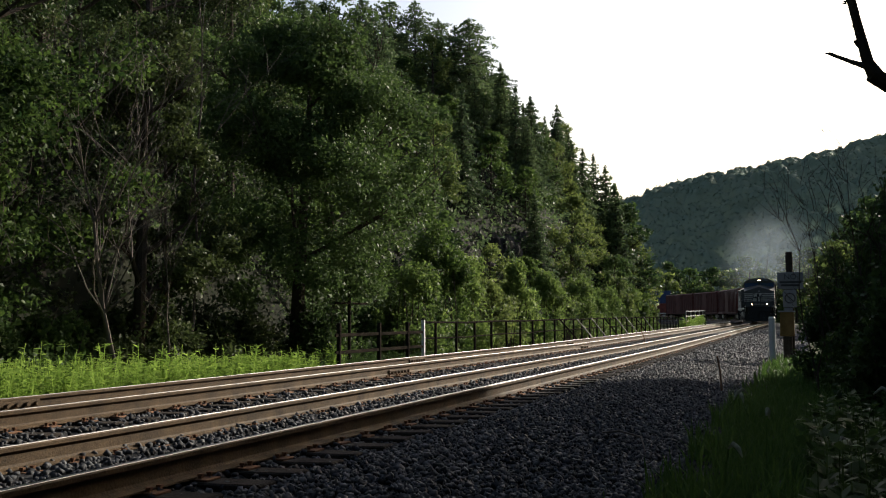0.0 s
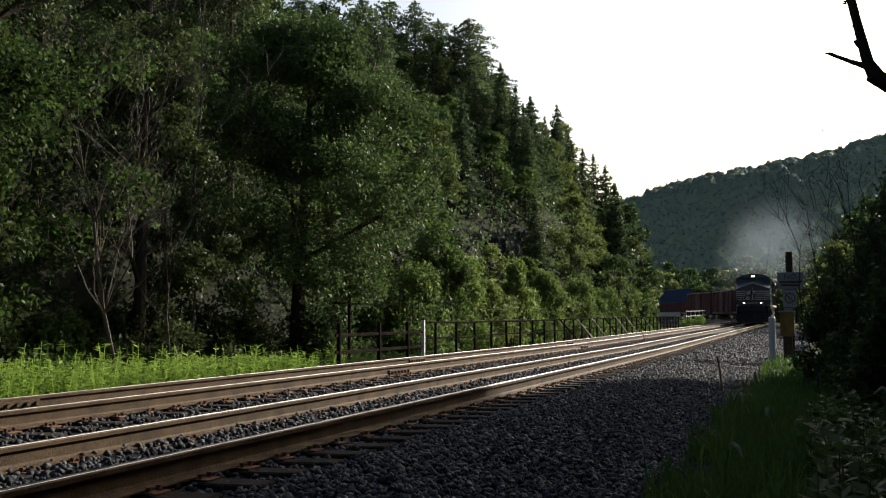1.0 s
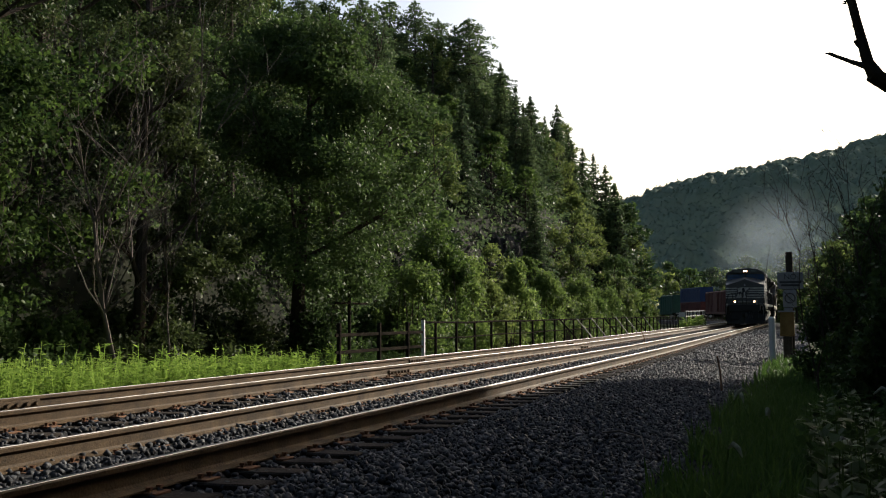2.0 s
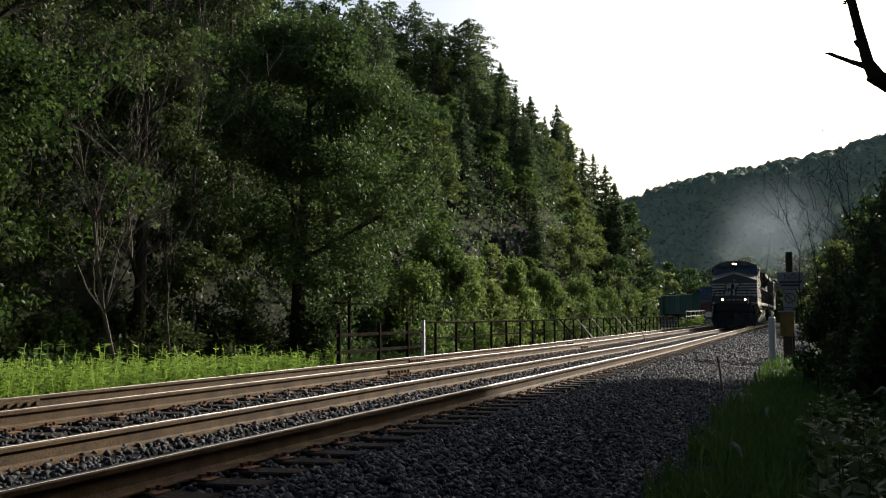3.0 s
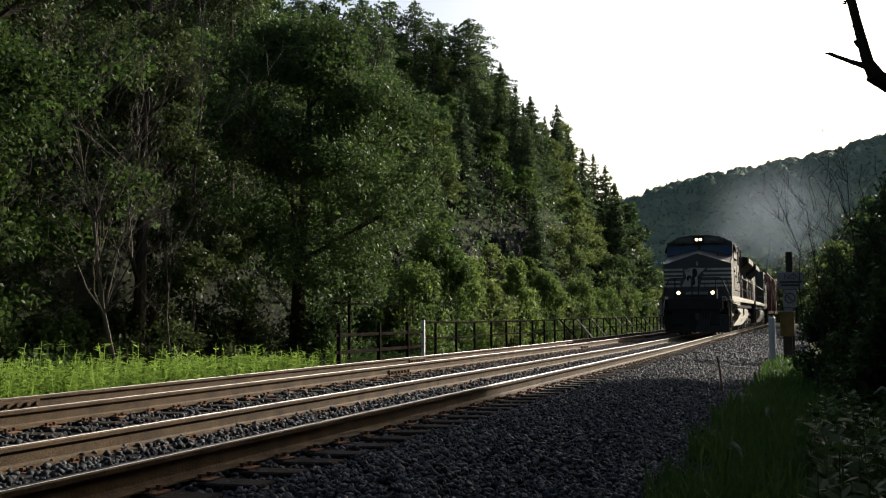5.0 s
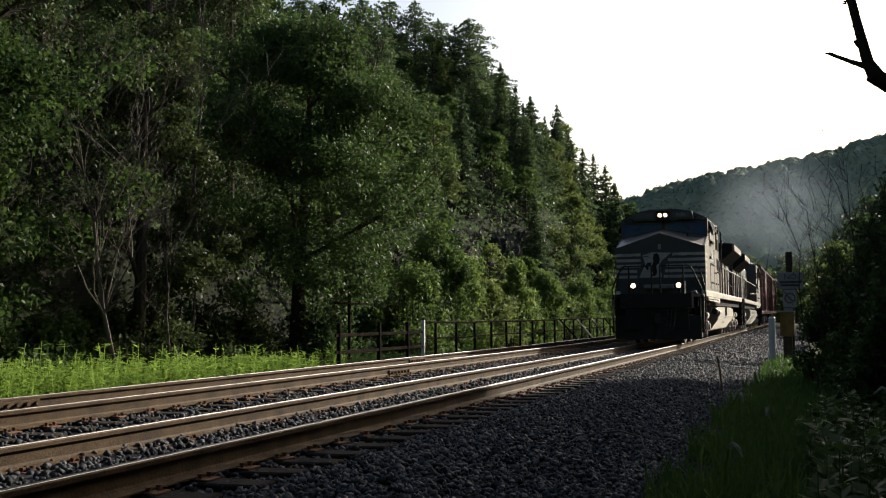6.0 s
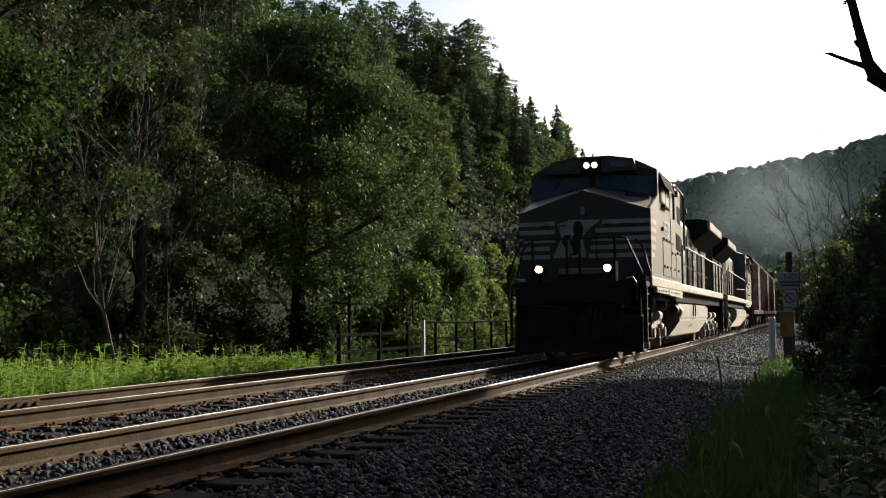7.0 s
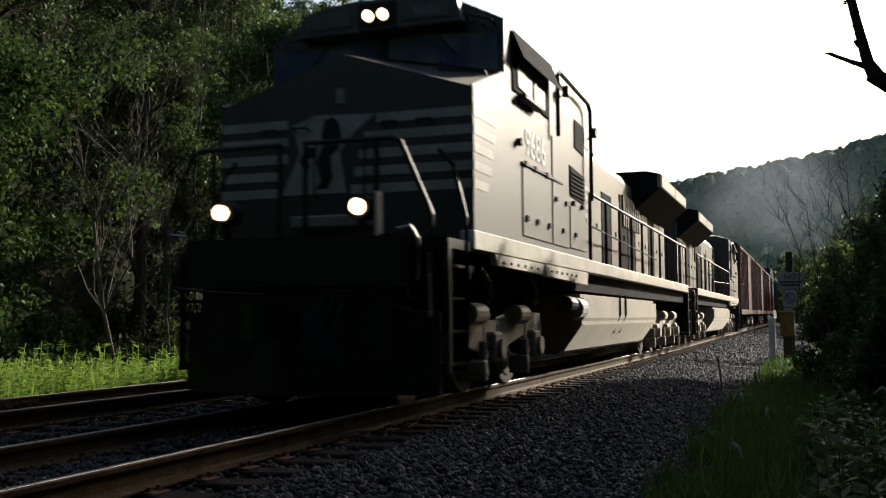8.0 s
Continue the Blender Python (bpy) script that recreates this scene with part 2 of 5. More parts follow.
def far_hill_height(x, y):
    """A long ridge across the valley's end, with rounded tree crowns on it."""
    u = (x * math.cos(0.17) + y * math.sin(0.17))
    w = (-x * math.sin(0.17) + y * math.cos(0.17)) - 470
    top = 106 + 0.225 * (x - 10) + 7 * math.sin(u * 0.013) + 4 * math.sin(u * 0.031 + 1)
    top = max(30, min(190, top))
    k = min(1, max(0, w / 230))
    h = top * (k * k * (3 - 2 * k))
    gully = 1 - 0.16 * (0.5 + 0.5 * math.sin(u * 0.035 + w * 0.008)) * math.sin(math.pi * k)
    d = noise.voronoi((x * 0.12, y * 0.12, 0.0))[0][0]
    crown = 6.5 * (1 - min(1, d * 1.3) ** 2) + 3.0 * noise.noise((x * 0.35, y * 0.35, 1))
    return -3 + h * gully + crown * min(1, k * 6)


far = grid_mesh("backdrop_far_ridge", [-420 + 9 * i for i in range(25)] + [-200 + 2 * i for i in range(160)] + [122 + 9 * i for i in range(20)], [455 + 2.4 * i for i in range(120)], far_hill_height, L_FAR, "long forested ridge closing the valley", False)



def rear_height(x, y):
    """Unseen slope added behind the camera to block low sky light."""
    k = min(1, max(0, (-22 - y + 0.12 * abs(x)) / 75))
    return -3 + 62 * k * k * (3 - 2 * k) + 4 * noise.noise((x * 0.05, y * 0.05, 5)) * k


grid_mesh("hillside_rear", [-240 + 8 * i for i in range(52)], [-190 + 6 * i for i in range(29)], rear_height, M_HILL, "unseen dark slope added behind the camera to block sky")
crng = np.random.default_rng(12)
cx, cy = crng.uniform(-190, 120, 60000), crng.uniform(480, 738, 60000)
cz = np.array([far_hill_height(u, v) for u, v in zip(cx, cy)]) + crng.uniform(-0.5, 0.5, 60000)
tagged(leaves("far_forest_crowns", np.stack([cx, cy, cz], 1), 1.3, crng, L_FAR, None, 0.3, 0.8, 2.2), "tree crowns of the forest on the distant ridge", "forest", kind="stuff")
ux, uy = crng.uniform(-46, -18.5, 70000), crng.uniform(-8, 140, 70000)
uz = np.array([terrain(u, v) for u, v in zip(ux, uy)])
keep = (uy > 36) & ((uz > -0.7) | (uy < 116))
tagged(leaves("hillside_undergrowth", np.stack([ux, uy, uz + crng.uniform(0, 1, 70000) ** 2 * 3.2], 1)[keep], 0.34, crng, L_CONIFER, None, 0.4, 0.7, 0.3), "dense low undergrowth covering the steep slope", "undergrowth", kind="stuff")

near = (ux > -36) & (uy < 42)
tagged(leaves("near_undergrowth", (np.stack([ux, uy, uz + crng.uniform(0, 1, 70000) * 2.6], 1)[near]).repeat(4, 0) + crng.normal(size=(near.sum() * 4, 3)) * 0.55, 0.17, crng, L_CONIFER, None, 0.4, 0.6, 0.3), "dense low undergrowth at the foot of the slope", "undergrowth", kind="stuff")

bed = bmesh.new()
PROFILE = [(-5.6, -0.95), (-4.95, -0.34), (-4.6, -0.2), (-1.9, -0.2), (-1.2, -0.23), (0.85, -0.23), (0.95, -0.265), (1.35, -0.265), (1.5, -0.25), (2.15, -0.3), (3.1, -0.46), (4.6, -0.6), (4.8, -0.95)]
sweep(bed, PROFILE, STATIONS, NEAR_X)
tagged(obj("ballast_bed", bed, M_BALLAST), "grey crushed-stone bed under two railway tracks", kind="structure")


def bed_height(lat):
    xs, zs = zip(*PROFILE)
    return np.interp(lat, xs, zs)


STONE_F = np.array([(0, 1, 3, 2), (4, 6, 7, 5), (0, 4, 5, 1), (2, 3, 7, 6), (0, 2, 6, 4), (1, 5, 7, 3)])


def stones(name, label, lat0, lat1, y0, y1, count, size, seed):
    rng = np.random.default_rng(seed)
    y = y0 + (y1 - y0) * rng.uniform(0, 1, count) ** 1.5
    lat = rng.uniform(lat0, lat1, count)
    rise = 0.0036 * np.maximum(0, y - 32)
    c = np.stack([NEAR_X + lat, y, bed_height(lat) + rise + rng.uniform(-0.01, 0.03, count)], 1)
    cube = np.array([(i, j, k) for i in (-1, 1) for j in (-1, 1) for k in (-1, 1)], float)
    s = size * rng.uniform(0.45, 1.25, (count, 1, 1)) * rng.uniform(0.55, 1.0, (count, 1, 3)) * 0.5
    v = cube[None] * s * rng.uniform(0.55, 1.0, (count, 8, 3))
    q = rng.normal(size=(count, 4))
    q /= np.linalg.norm(q, axis=1, keepdims=True)
    w, a, b, d = q.T
    rot = np.stack([np.stack([1 - 2 * (b * b + d * d), 2 * (a * b - d * w), 2 * (a * d + b * w)], 1),
                    np.stack([2 * (a * b + d * w), 1 - 2 * (a * a + d * d), 2 * (b * d - a * w)], 1),
                    np.stack([2 * (a * d - b * w), 2 * (b * d + a * w), 1 - 2 * (a * a + b * b)], 1)], 1)
    v = np.einsum("nij,nkj->nki", rot, v) + c[:, None]
    f = (STONE_F[None] + 8 * np.arange(count)[:, None, None]).reshape(-1, 4)
    return tagged(np_mesh(name, v.reshape(-1, 3), f, M_STONE), label, "gravel", kind="stuff")


stones("shoulder_gravel", "loose grey crushed stone on the track shoulder", 1.22, 4.75, 3.5, 26, 60000, 0.058, 1)
stones("shoulder_gravel", "loose grey crushed stone on the track shoulder", 1.22, 4.75, 26, 75, 12000, 0.1, 2)
stones("track_gravel", "loose grey crushed stone between the rails", -4.9, 1.22, 3.5, 60, 38000, 0.062, 3)

stones("shoulder_gravel", "loose grey crushed stone on the track shoulder", 1.22, 4.75, -9, 3.8, 6000, 0.1, 4)
stones("track_gravel", "loose grey crushed stone between the rails", -4.9, 1.22, -9, 3.8, 5000, 0.09, 5)

# ---- tracks ----
RAIL = [(-0.076, -0.188), (0.076, -0.188), (0.076, -0.176), (0.02, -0.158), (0.0085, -0.14), (0.0085, -0.055), (0.036, -0.042), (0.038, -0.014), (0.03, -0.004),
        (-0.03, -0.004), (-0.038, -0.014), (-0.036, -0.042), (-0.0085, -0.055), (-0.0085, -0.14), (-0.02, -0.158), (-0.076, -0.176)]
HEAD = [(-0.026, -0.006), (0.026, -0.006), (0.022, -0.001), (0.012, 0.0), (-0.012, 0.0), (-0.022, -0.001)]


def joint_bar(parent, x0, lat, y):
    bm = bmesh.new()
    box(bm, x0 + lat + 0.012, x0 + lat + 0.04, y - 0.46, y + 0.46, -0.15, -0.05, 0.006)
    for k in range(6):
        yy = y - 0.38 + k * 0.152
        cyl(bm, (x0 + lat + 0.03, yy, -0.1), (x0 + lat + 0.085, yy, -0.1), 0.026, 6)
    part("joint_bar", bm, M_RAIL, parent, "rusty bolted joint bar")


def railway(x0, label, left, right, seed):
    """Two rails on sleepers; left and right lift each rail, for the cant towards the bend."""
    top = empty("railway_track", label, "railway track", "tracks")
    mid, cant = (left + right) / 2, math.atan2(right - left, 1.51)
    for s, lift in ((-0.755, left), (0.755, right)):
        r = part("rail", sweep(bmesh.new(), [(p[0] + s, p[1] + lift) for p in RAIL], STATIONS, x0), M_RAIL, top)
        part("running_surface", sweep(bmesh.new(), [(p[0] + s, p[1] + lift) for p in HEAD], STATIONS, x0), M_RAILTOP, r, "polished bright rail head")
    rng = random.Random(seed)
    bm = box(bmesh.new(), -1.3, 1.3, -0.115, 0.115, -0.18, 0, 0.012)
    tie = part("sleeper", bm, M_TIE, top)
    bm = bmesh.new()
    box(bm, -0.17, 0.17, -0.085, 0.085, 0.0, 0.018, 0.004)
    for sx in (-0.1, 0.1):
        for sy in (-0.05, 0.055):
            box(bm, sx - 0.012, sx + 0.012, sy - 0.012, sy + 0.012, 0.02, 0.05)
            box(bm, sx - 0.018, sx + 0.018, sy - 0.015, sy + 0.015, 0.036, 0.05)
    plate = part("tie_plate", bm, M_PLATE, top, "rusty tie plate with spikes")
    first = True
    for i in range(205):
        d = -2.0 + 0.52 * i + rng.uniform(-0.03, 0.03)
        o = tie if first else bpy.data.objects.new("sleeper", tie.data)
        if not first:
            scene.collection.objects.link(o)
            o.parent = top
        x, y, h, a = track(d, x0)
        o.location, o.rotation_euler = (x + rng.uniform(-0.05, 0.05), y, h - 0.208 + mid), (0, -cant, a + rng.uniform(-0.02, 0.02))
        if i < 110:
            for s, lift in ((-0.755, left), (0.755, right)):
                pl = plate if first and s < 0 else bpy.data.objects.new("tie_plate", plate.data)
                if not (first and s < 0):
                    scene.collection.objects.link(pl)
                    pl.parent = top
                pl.location = (x + s, y, h - 0.207 + lift)
        first = False
    return top


NEAR_TRACK = railway(NEAR_X, "rusty steel rails on dark timber sleepers in grey stone", -0.035, -0.008, 1)
FAR_TRACK = railway(FAR_X, "rusty steel rails on dark timber sleepers by the railing", -0.008, 0.03, 2)
for lat, y in ((-0.755, 9.0), (0.755, 16.9), (-0.755, 21.6), (-0.755, 37.5), (0.755, 33.0), (-0.755, 58.0)):
    joint_bar(FAR_TRACK, FAR_X, lat, y)

# ---- trees ----


def limb(bm, rng, p, d, length, r, depth, tips, bendy=0.25, split=3):
    """One branch with its own smaller branches; tips collects the ends."""
    pts, radii = [Vector(p)], [r]
    d = Vector(d).normalized()
    n = 4
    for i in range(n):
        d = (d + Vector((rng.uniform(-1, 1), rng.uniform(-1, 1), rng.uniform(-0.5, 0.9))) * bendy).normalized()
        pts.append(pts[-1] + d * length / n)
        radii.append(r * (1 - 0.7 * (i + 1) / n))
    tube(bm, pts, radii, 5 if depth < 2 else 4)
    if depth >= split:
        tips.append(pts[-1])
        return
    for i in range(rng.choice((2, 3)) + (1 if depth == 0 else 0)):
        k = rng.randint(2, n)
        out = (d + Vector((rng.uniform(-1, 1), rng.uniform(-1, 1), rng.uniform(-0.3, 0.8)))).normalized()
        limb(bm, rng, pts[k], out, length * rng.uniform(0.5, 0.72), radii[k] * 0.8 + 0.004, depth + 1, tips, bendy, split)
    tips.append(pts[-1])


def broad_tree(name, label, height, width, leaf, count, seed, material, low=0.22, lean=(0, 0), clumps=60, gap=0.5, cone=0.0, twigs=3, up=0.8, clump=1.0):
    """Trunk, forking limbs and a crown of many leaves in uneven clumps."""
    rng, nr = random.Random(seed), np.random.default_rng(seed)
    top = empty(name, label, "tree")
    bm, tips = bmesh.new(), []
    r0 = height * 0.017 + 0.03
    fork = height * (low + 0.12)
    trunk = [Vector((0, 0, -0.3)), Vector((lean[0] * 0.1, lean[1] * 0.1, fork * 0.5)), Vector((lean[0] * 0.3, lean[1] * 0.3, fork)),
             Vector((lean[0] * 0.7, lean[1] * 0.7, height * 0.62)), Vector((lean[0], lean[1], height * 0.9))]
    tube(bm, trunk, [r0 * 1.25, r0, r0 * 0.85, r0 * 0.5, r0 * 0.15], 8)
    for i in range(9):
        a = i * 2.4 + rng.uniform(-0.4, 0.4)
        z = fork + (height * 0.8 - fork) * (i / 9)
        k = z / height
        limb(bm, rng, (lean[0] * k, lean[1] * k, z), (math.cos(a), math.sin(a), 0.55), width * 0.42 * (1.1 - 0.5 * k), r0 * 0.45 * (1.1 - 0.6 * k), 1, tips, 0.25, twigs)
    part("trunk", bm, M_BARK, top)
    blobs = []
    for i in range(clumps):
        t = rng.uniform(0, 1)
        z = height * (low + (1 - low) * t)
        ring = width / 2 * math.sin(math.pi * min(1, 0.18 + 0.8 * t)) ** 0.75
        ring = ring * (1 - cone) + cone * width / 2 * min(1.0, 0.55 + 2.2 * t) * (1 - t) ** 0.62
        a, q = rng.uniform(0, math.tau), rng.uniform(0.35, 1) ** 0.6
        r = width * rng.uniform(0.07, 0.14) * clump
        k = z / height
        blobs.append((lean[0] * k + ring * q * math.cos(a) * 0.92, lean[1] * k + ring * q * math.sin(a) * 0.92, min(z, height - r * 0.6), r, r * rng.uniform(0.55, 0.8)))
    for p in tips[::3]:
        blobs.append((p.x, p.y, p.z, width * 0.075, width * 0.05))
    area = sum(4 * math.pi * b[3] * b[4] for b in blobs)
    pos = blob_points(nr, blobs, count / area, 0.35, gap)
    pos = pos[pos[:, 2] < height * 1.02]
    leaves("crown", pos, leaf, nr, material, top, 0.5, 0.6, up)
    return top


def conifer(name, label, height, width, count, seed, material=None, shape=0.8, ragged=0.35, needle=0.3):
    """Straight trunk with whorls of drooping, fan-shaped boughs; shape sets how soon the crown narrows."""
    rng, nr = random.Random(seed), np.random.default_rng(seed)
    top = empty(name, label, "tree")
    bm = bmesh.new()
    tube(bm, [(0, 0, -1), (0, 0, height * 0.5), (0, 0, height)], [height * 0.014, height * 0.009, 0.015], 6)
    boughs = []
    z = height * 0.08
    while z < height * 0.97:
        k = z / height
        reach = width / 2 * (1 - k) ** shape * rng.uniform(1 - ragged, 1 + ragged * 0.6) + 0.3 * (1 - k)
        turn = rng.uniform(0, math.tau)
        for i in range(6):
            boughs.append((z + rng.uniform(-0.1, 0.1), turn + i * math.tau / 6 + rng.uniform(-0.4, 0.4), reach * rng.uniform(0.55, 1.15)))
        z += height * rng.uniform(0.024, 0.036)
    total = sum(b[2] ** 1.1 for b in boughs)
    pts = [np.stack([nr.normal(size=40) * 0.07, nr.normal(size=40) * 0.07, height * nr.uniform(0.93, 1.01, 40)], 1)]
    for z, a, reach in boughs:
        n = max(5, int(count * reach ** 1.1 / total))
        t = nr.uniform(0.1, 1, n) ** 0.85
        side = nr.uniform(-1, 1, n) * 0.4 * reach * (1.05 - t) ** 0.6
        lift = 0.22 if z > height * 0.6 else -0.02
        x = math.cos(a) * reach * t - math.sin(a) * side
        y = math.sin(a) * reach * t + math.cos(a) * side
        zz = z + reach * (lift * t - 0.3 * t * t) - abs(side) * 0.25 + nr.normal(size=n) * 0.05
        pts.append(np.stack([x, y, zz], 1))
        if reach > 0.6:
            tube(bm, [(0, 0, z), (math.cos(a) * reach * 0.85, math.sin(a) * reach * 0.85, z + reach * (lift - 0.25) * 0.8)], [0.035, 0.01], 3)
    part("trunk", bm, M_BARK, top)
    leaves("crown", np.concatenate(pts), needle, nr, material or L_CONIFER, top, 0.5, 0.42, 1.2)
    return top


def bush(name, label, blobs, count, leaf, seed, material, gap=0.3, stems=8, category="bush", droop=0.4):
    """A shrub: bare stems and a mass of leaves."""
    rng, nr = random.Random(seed), np.random.default_rng(seed)
    top = empty(name, label, category)
    bm = bmesh.new()
    for i in range(stems):
        b = rng.choice(blobs)
        base = Vector((b[0] + rng.uniform(-0.3, 0.3), b[1] + rng.uniform(-0.3, 0.3), -0.2))
        tip = Vector((b[0] + rng.uniform(-1, 1) * b[3], b[1] + rng.uniform(-1, 1) * b[3], b[2] + b[4] * rng.uniform(0.3, 1.1)))
        mid = (base + tip) / 2 + Vector((rng.uniform(-0.2, 0.2), rng.uniform(-0.2, 0.2), 0.1))
        tube(bm, [base, mid, tip], [0.03, 0.02, 0.006], 5)
    part("woody_base", bm, M_BARK, top)
    area = sum(4 * math.pi * b[3] * b[4] for b in blobs)
    pos = blob_points(nr, blobs, count / area, 0.25, gap)
    pos = pos + nr.normal(size=pos.shape) * 0.07
    leaves("foliage", pos, leaf, nr, material, top, droop)
    return top


def put(ob, x, y, z=None, turn=0.0, size=1.0):
    ob.location = (x, y, ground_height(x, y) if z is None else z)
    ob.rotation_euler = (0, 0, turn)
    ob.scale = (size, size, size)
    return ob


# the big tree beside the railing
put(broad_tree("maple_tree", "broad green leafy tree with a dark trunk beside the tracks", 10.9, 8.6, 0.125, 150000, 12, L_BROAD, 0.2, (0.3, 0.4), 210, 0.62, 0.25, 3, 0.6, 0.85), -14.4, 26.4)
# tall trees at the hill's foot, some hung with vines
VINE = "tall tree thickly hung with vine leaves"
put(broad_tree("vine_tree", VINE, 12.5, 7.5, 0.115, 105000, 21, L_YOUNG, 0.05, (0.3, 0.3), 80, 0.6, 0.0, 3, 0.9, 1.1), -15.6, 14.2)
put(broad_tree("vine_tree", VINE, 9.0, 4.6, 0.115, 52000, 22, L_IVY, 0.02, (0, 0.2), 70, 0.6), -14.6, 19.2)
put(broad_tree("vine_tree", VINE, 12.0, 7.0, 0.125, 54000, 23, L_BROAD, 0.08, (0.2, 0.2), 80, 0.5), -17.5, 8.0)
LEAFY = "leafy green tree on the wooded hillside"
backs = [broad_tree("hill_tree", LEAFY, h, w, 0.3, 5200, 30 + i, (L_BROAD, L_OAK, L_YOUNG)[i], 0.08, (0, 0), 50, 0.5, 0.25, 2, 0.9, 1.1) for i, (h, w) in enumerate(((9, 6.0), (10.5, 6.4), (7.5, 5.6)))]
distant = [broad_tree("valley_tree", "rounded green tree on the valley floor", h, w, 0.62, 1900, 130 + i, (L_OAK, L_BROAD)[i], 0.05, (0, 0), 42, 0.4, 0.1, 2) for i, (h, w) in enumerate(((9, 7.5), (11, 8)))]
fronts = [broad_tree("slope_tree", "tall leafy green tree on the lower slope", h, w, 0.13, 19000, 70 + i, L_BROAD if i else L_IVY, 0.06, (0, 0), 60, 0.5, 0.2, 2, 0.9, 1.1) for i, (h, w) in enumerate(((10.5, 6.0), (12, 6.4)))]
nears = [broad_tree("slope_tree", "tall leafy green tree on the lower slope", h, w, 0.24, 5200, 75 + i, L_BROAD if i else L_IVY, 0.06, (0, 0), 60, 0.45, 0.2, 2) for i, (h, w) in enumerate(((11, 6.5), (12.5, 7)))]
PINE = "dark green conifer on the wooded hillside"
pines = [conifer("conifer_tree", PINE, h, w, n, 40 + i, None, sh, rg) for i, (h, w, n, sh, rg) in enumerate(((10, 5.2, 6400, 0.7, 0.35), (11.5, 5.2, 6800, 0.75, 0.35), (8.5, 5.2, 5600, 0.6, 0.45)))]
old_pines = [conifer("pine_tree", "old ragged pine with an uneven open crown", h, w, n, 50 + i, None, sh, 0.6) for i, (h, w, n, sh) in enumerate(((11, 7.2, 8200, 0.36), (10, 6.8, 7800, 0.4)))]
rng = random.Random(5)
first = set()


def stand(kind, x, y, z, size, turn):
    """Set a tree of a kind at a place; the first one is the original."""
    m = pose(x, y, z, 0, 0, turn) @ Matrix.Scale(size, 4)
    if kind.name in first:
        made = copy_thing(kind, m)
        made.scale = m.to_scale()
    else:
        first.add(kind.name)
        kind.matrix_basis = m


spots = []
y = -8.0
while y < 140:
    x = -19.4
    while x > (-31 if y < 38 else -46):
        spots.append((x + rng.uniform(-1.5, 1.5), y + rng.uniform(-1.8, 1.8)))
        x -= 4.4 if x > -36 else 6.0
    y += 4.4
for x, y in spots:
    z = terrain(x, y)
    if z < -0.6 and y > 118 or y < 2 and x < -24:
        continue
    if y < 38:
        kind, size = rng.choice(fronts if x > -24 and y > 6 else nears), rng.uniform(0.85, 1.1)
    else:
        kind = rng.choice(pines + backs[:2] + old_pines[:1]) if y > 84 else rng.choice(pines + backs + backs)
        size = rng.uniform(0.55, 0.85) if y > 84 else rng.uniform(0.6, 0.9)
    stand(kind, x, y, z - 0.2, size, rng.uniform(0, 360))
# trees that make the skyline: kind, place, height
P, O, B = pines[0], old_pines[0], backs[0]
Q, R2 = pines[1], old_pines[1]
TALL = {P: 10, Q: 11.5, O: 11, R2: 10, B: 9, backs[1]: 10.5}
for kind, x, y, h in ((O, -42.6, 69.8, 9.5), (B, -41.1, 70.9, 9.5), (O, -43.1, 79.6, 9.5), (B, -46.3, 91.0, 9.5), (B, -25.0, 50.9, 8.7), (O, -42.7, 92.4, 9.8), (R2, -32.4, 72.7, 9.3),
                      (O, -36.5, 85.2, 9.9), (R2, -34.4, 86.5, 10.4), (O, -34.8, 93.8, 9.6), (R2, -31.4, 89.4, 9.6), (O, -29.9, 89.3, 11.1), (R2, -30.2, 93.6, 9.5), (P, -25.9, 86.4, 9.5), (Q, -24.0, 84.6, 9.5),
                      (P, -24.0, 90.0, 9.5), (P, -26.8, 112.1, 9.8), (Q, -24.2, 106.5, 9.5), (P, -23.1, 108.6, 9.5), (Q, -23.1, 114.5, 10.8), (P, -21.8, 115.0, 12.1), (Q, -20.8, 115.6, 12.6),
                      (P, -19.0, 105.6, 15.4), (B, -19.0, 109.6, 13.6), (backs[1], -18.4, 112.4, 11.0), (B, -18.0, 114.0, 8.6), (backs[1], -18.0, 117.0, 6.4), (B, -17.8, 98.0, 8.0)):
    stand(kind, x, y, terrain(x, y) - 0.2, h / TALL[kind], rng.uniform(0, 360))

# ---- weeds and grass ----


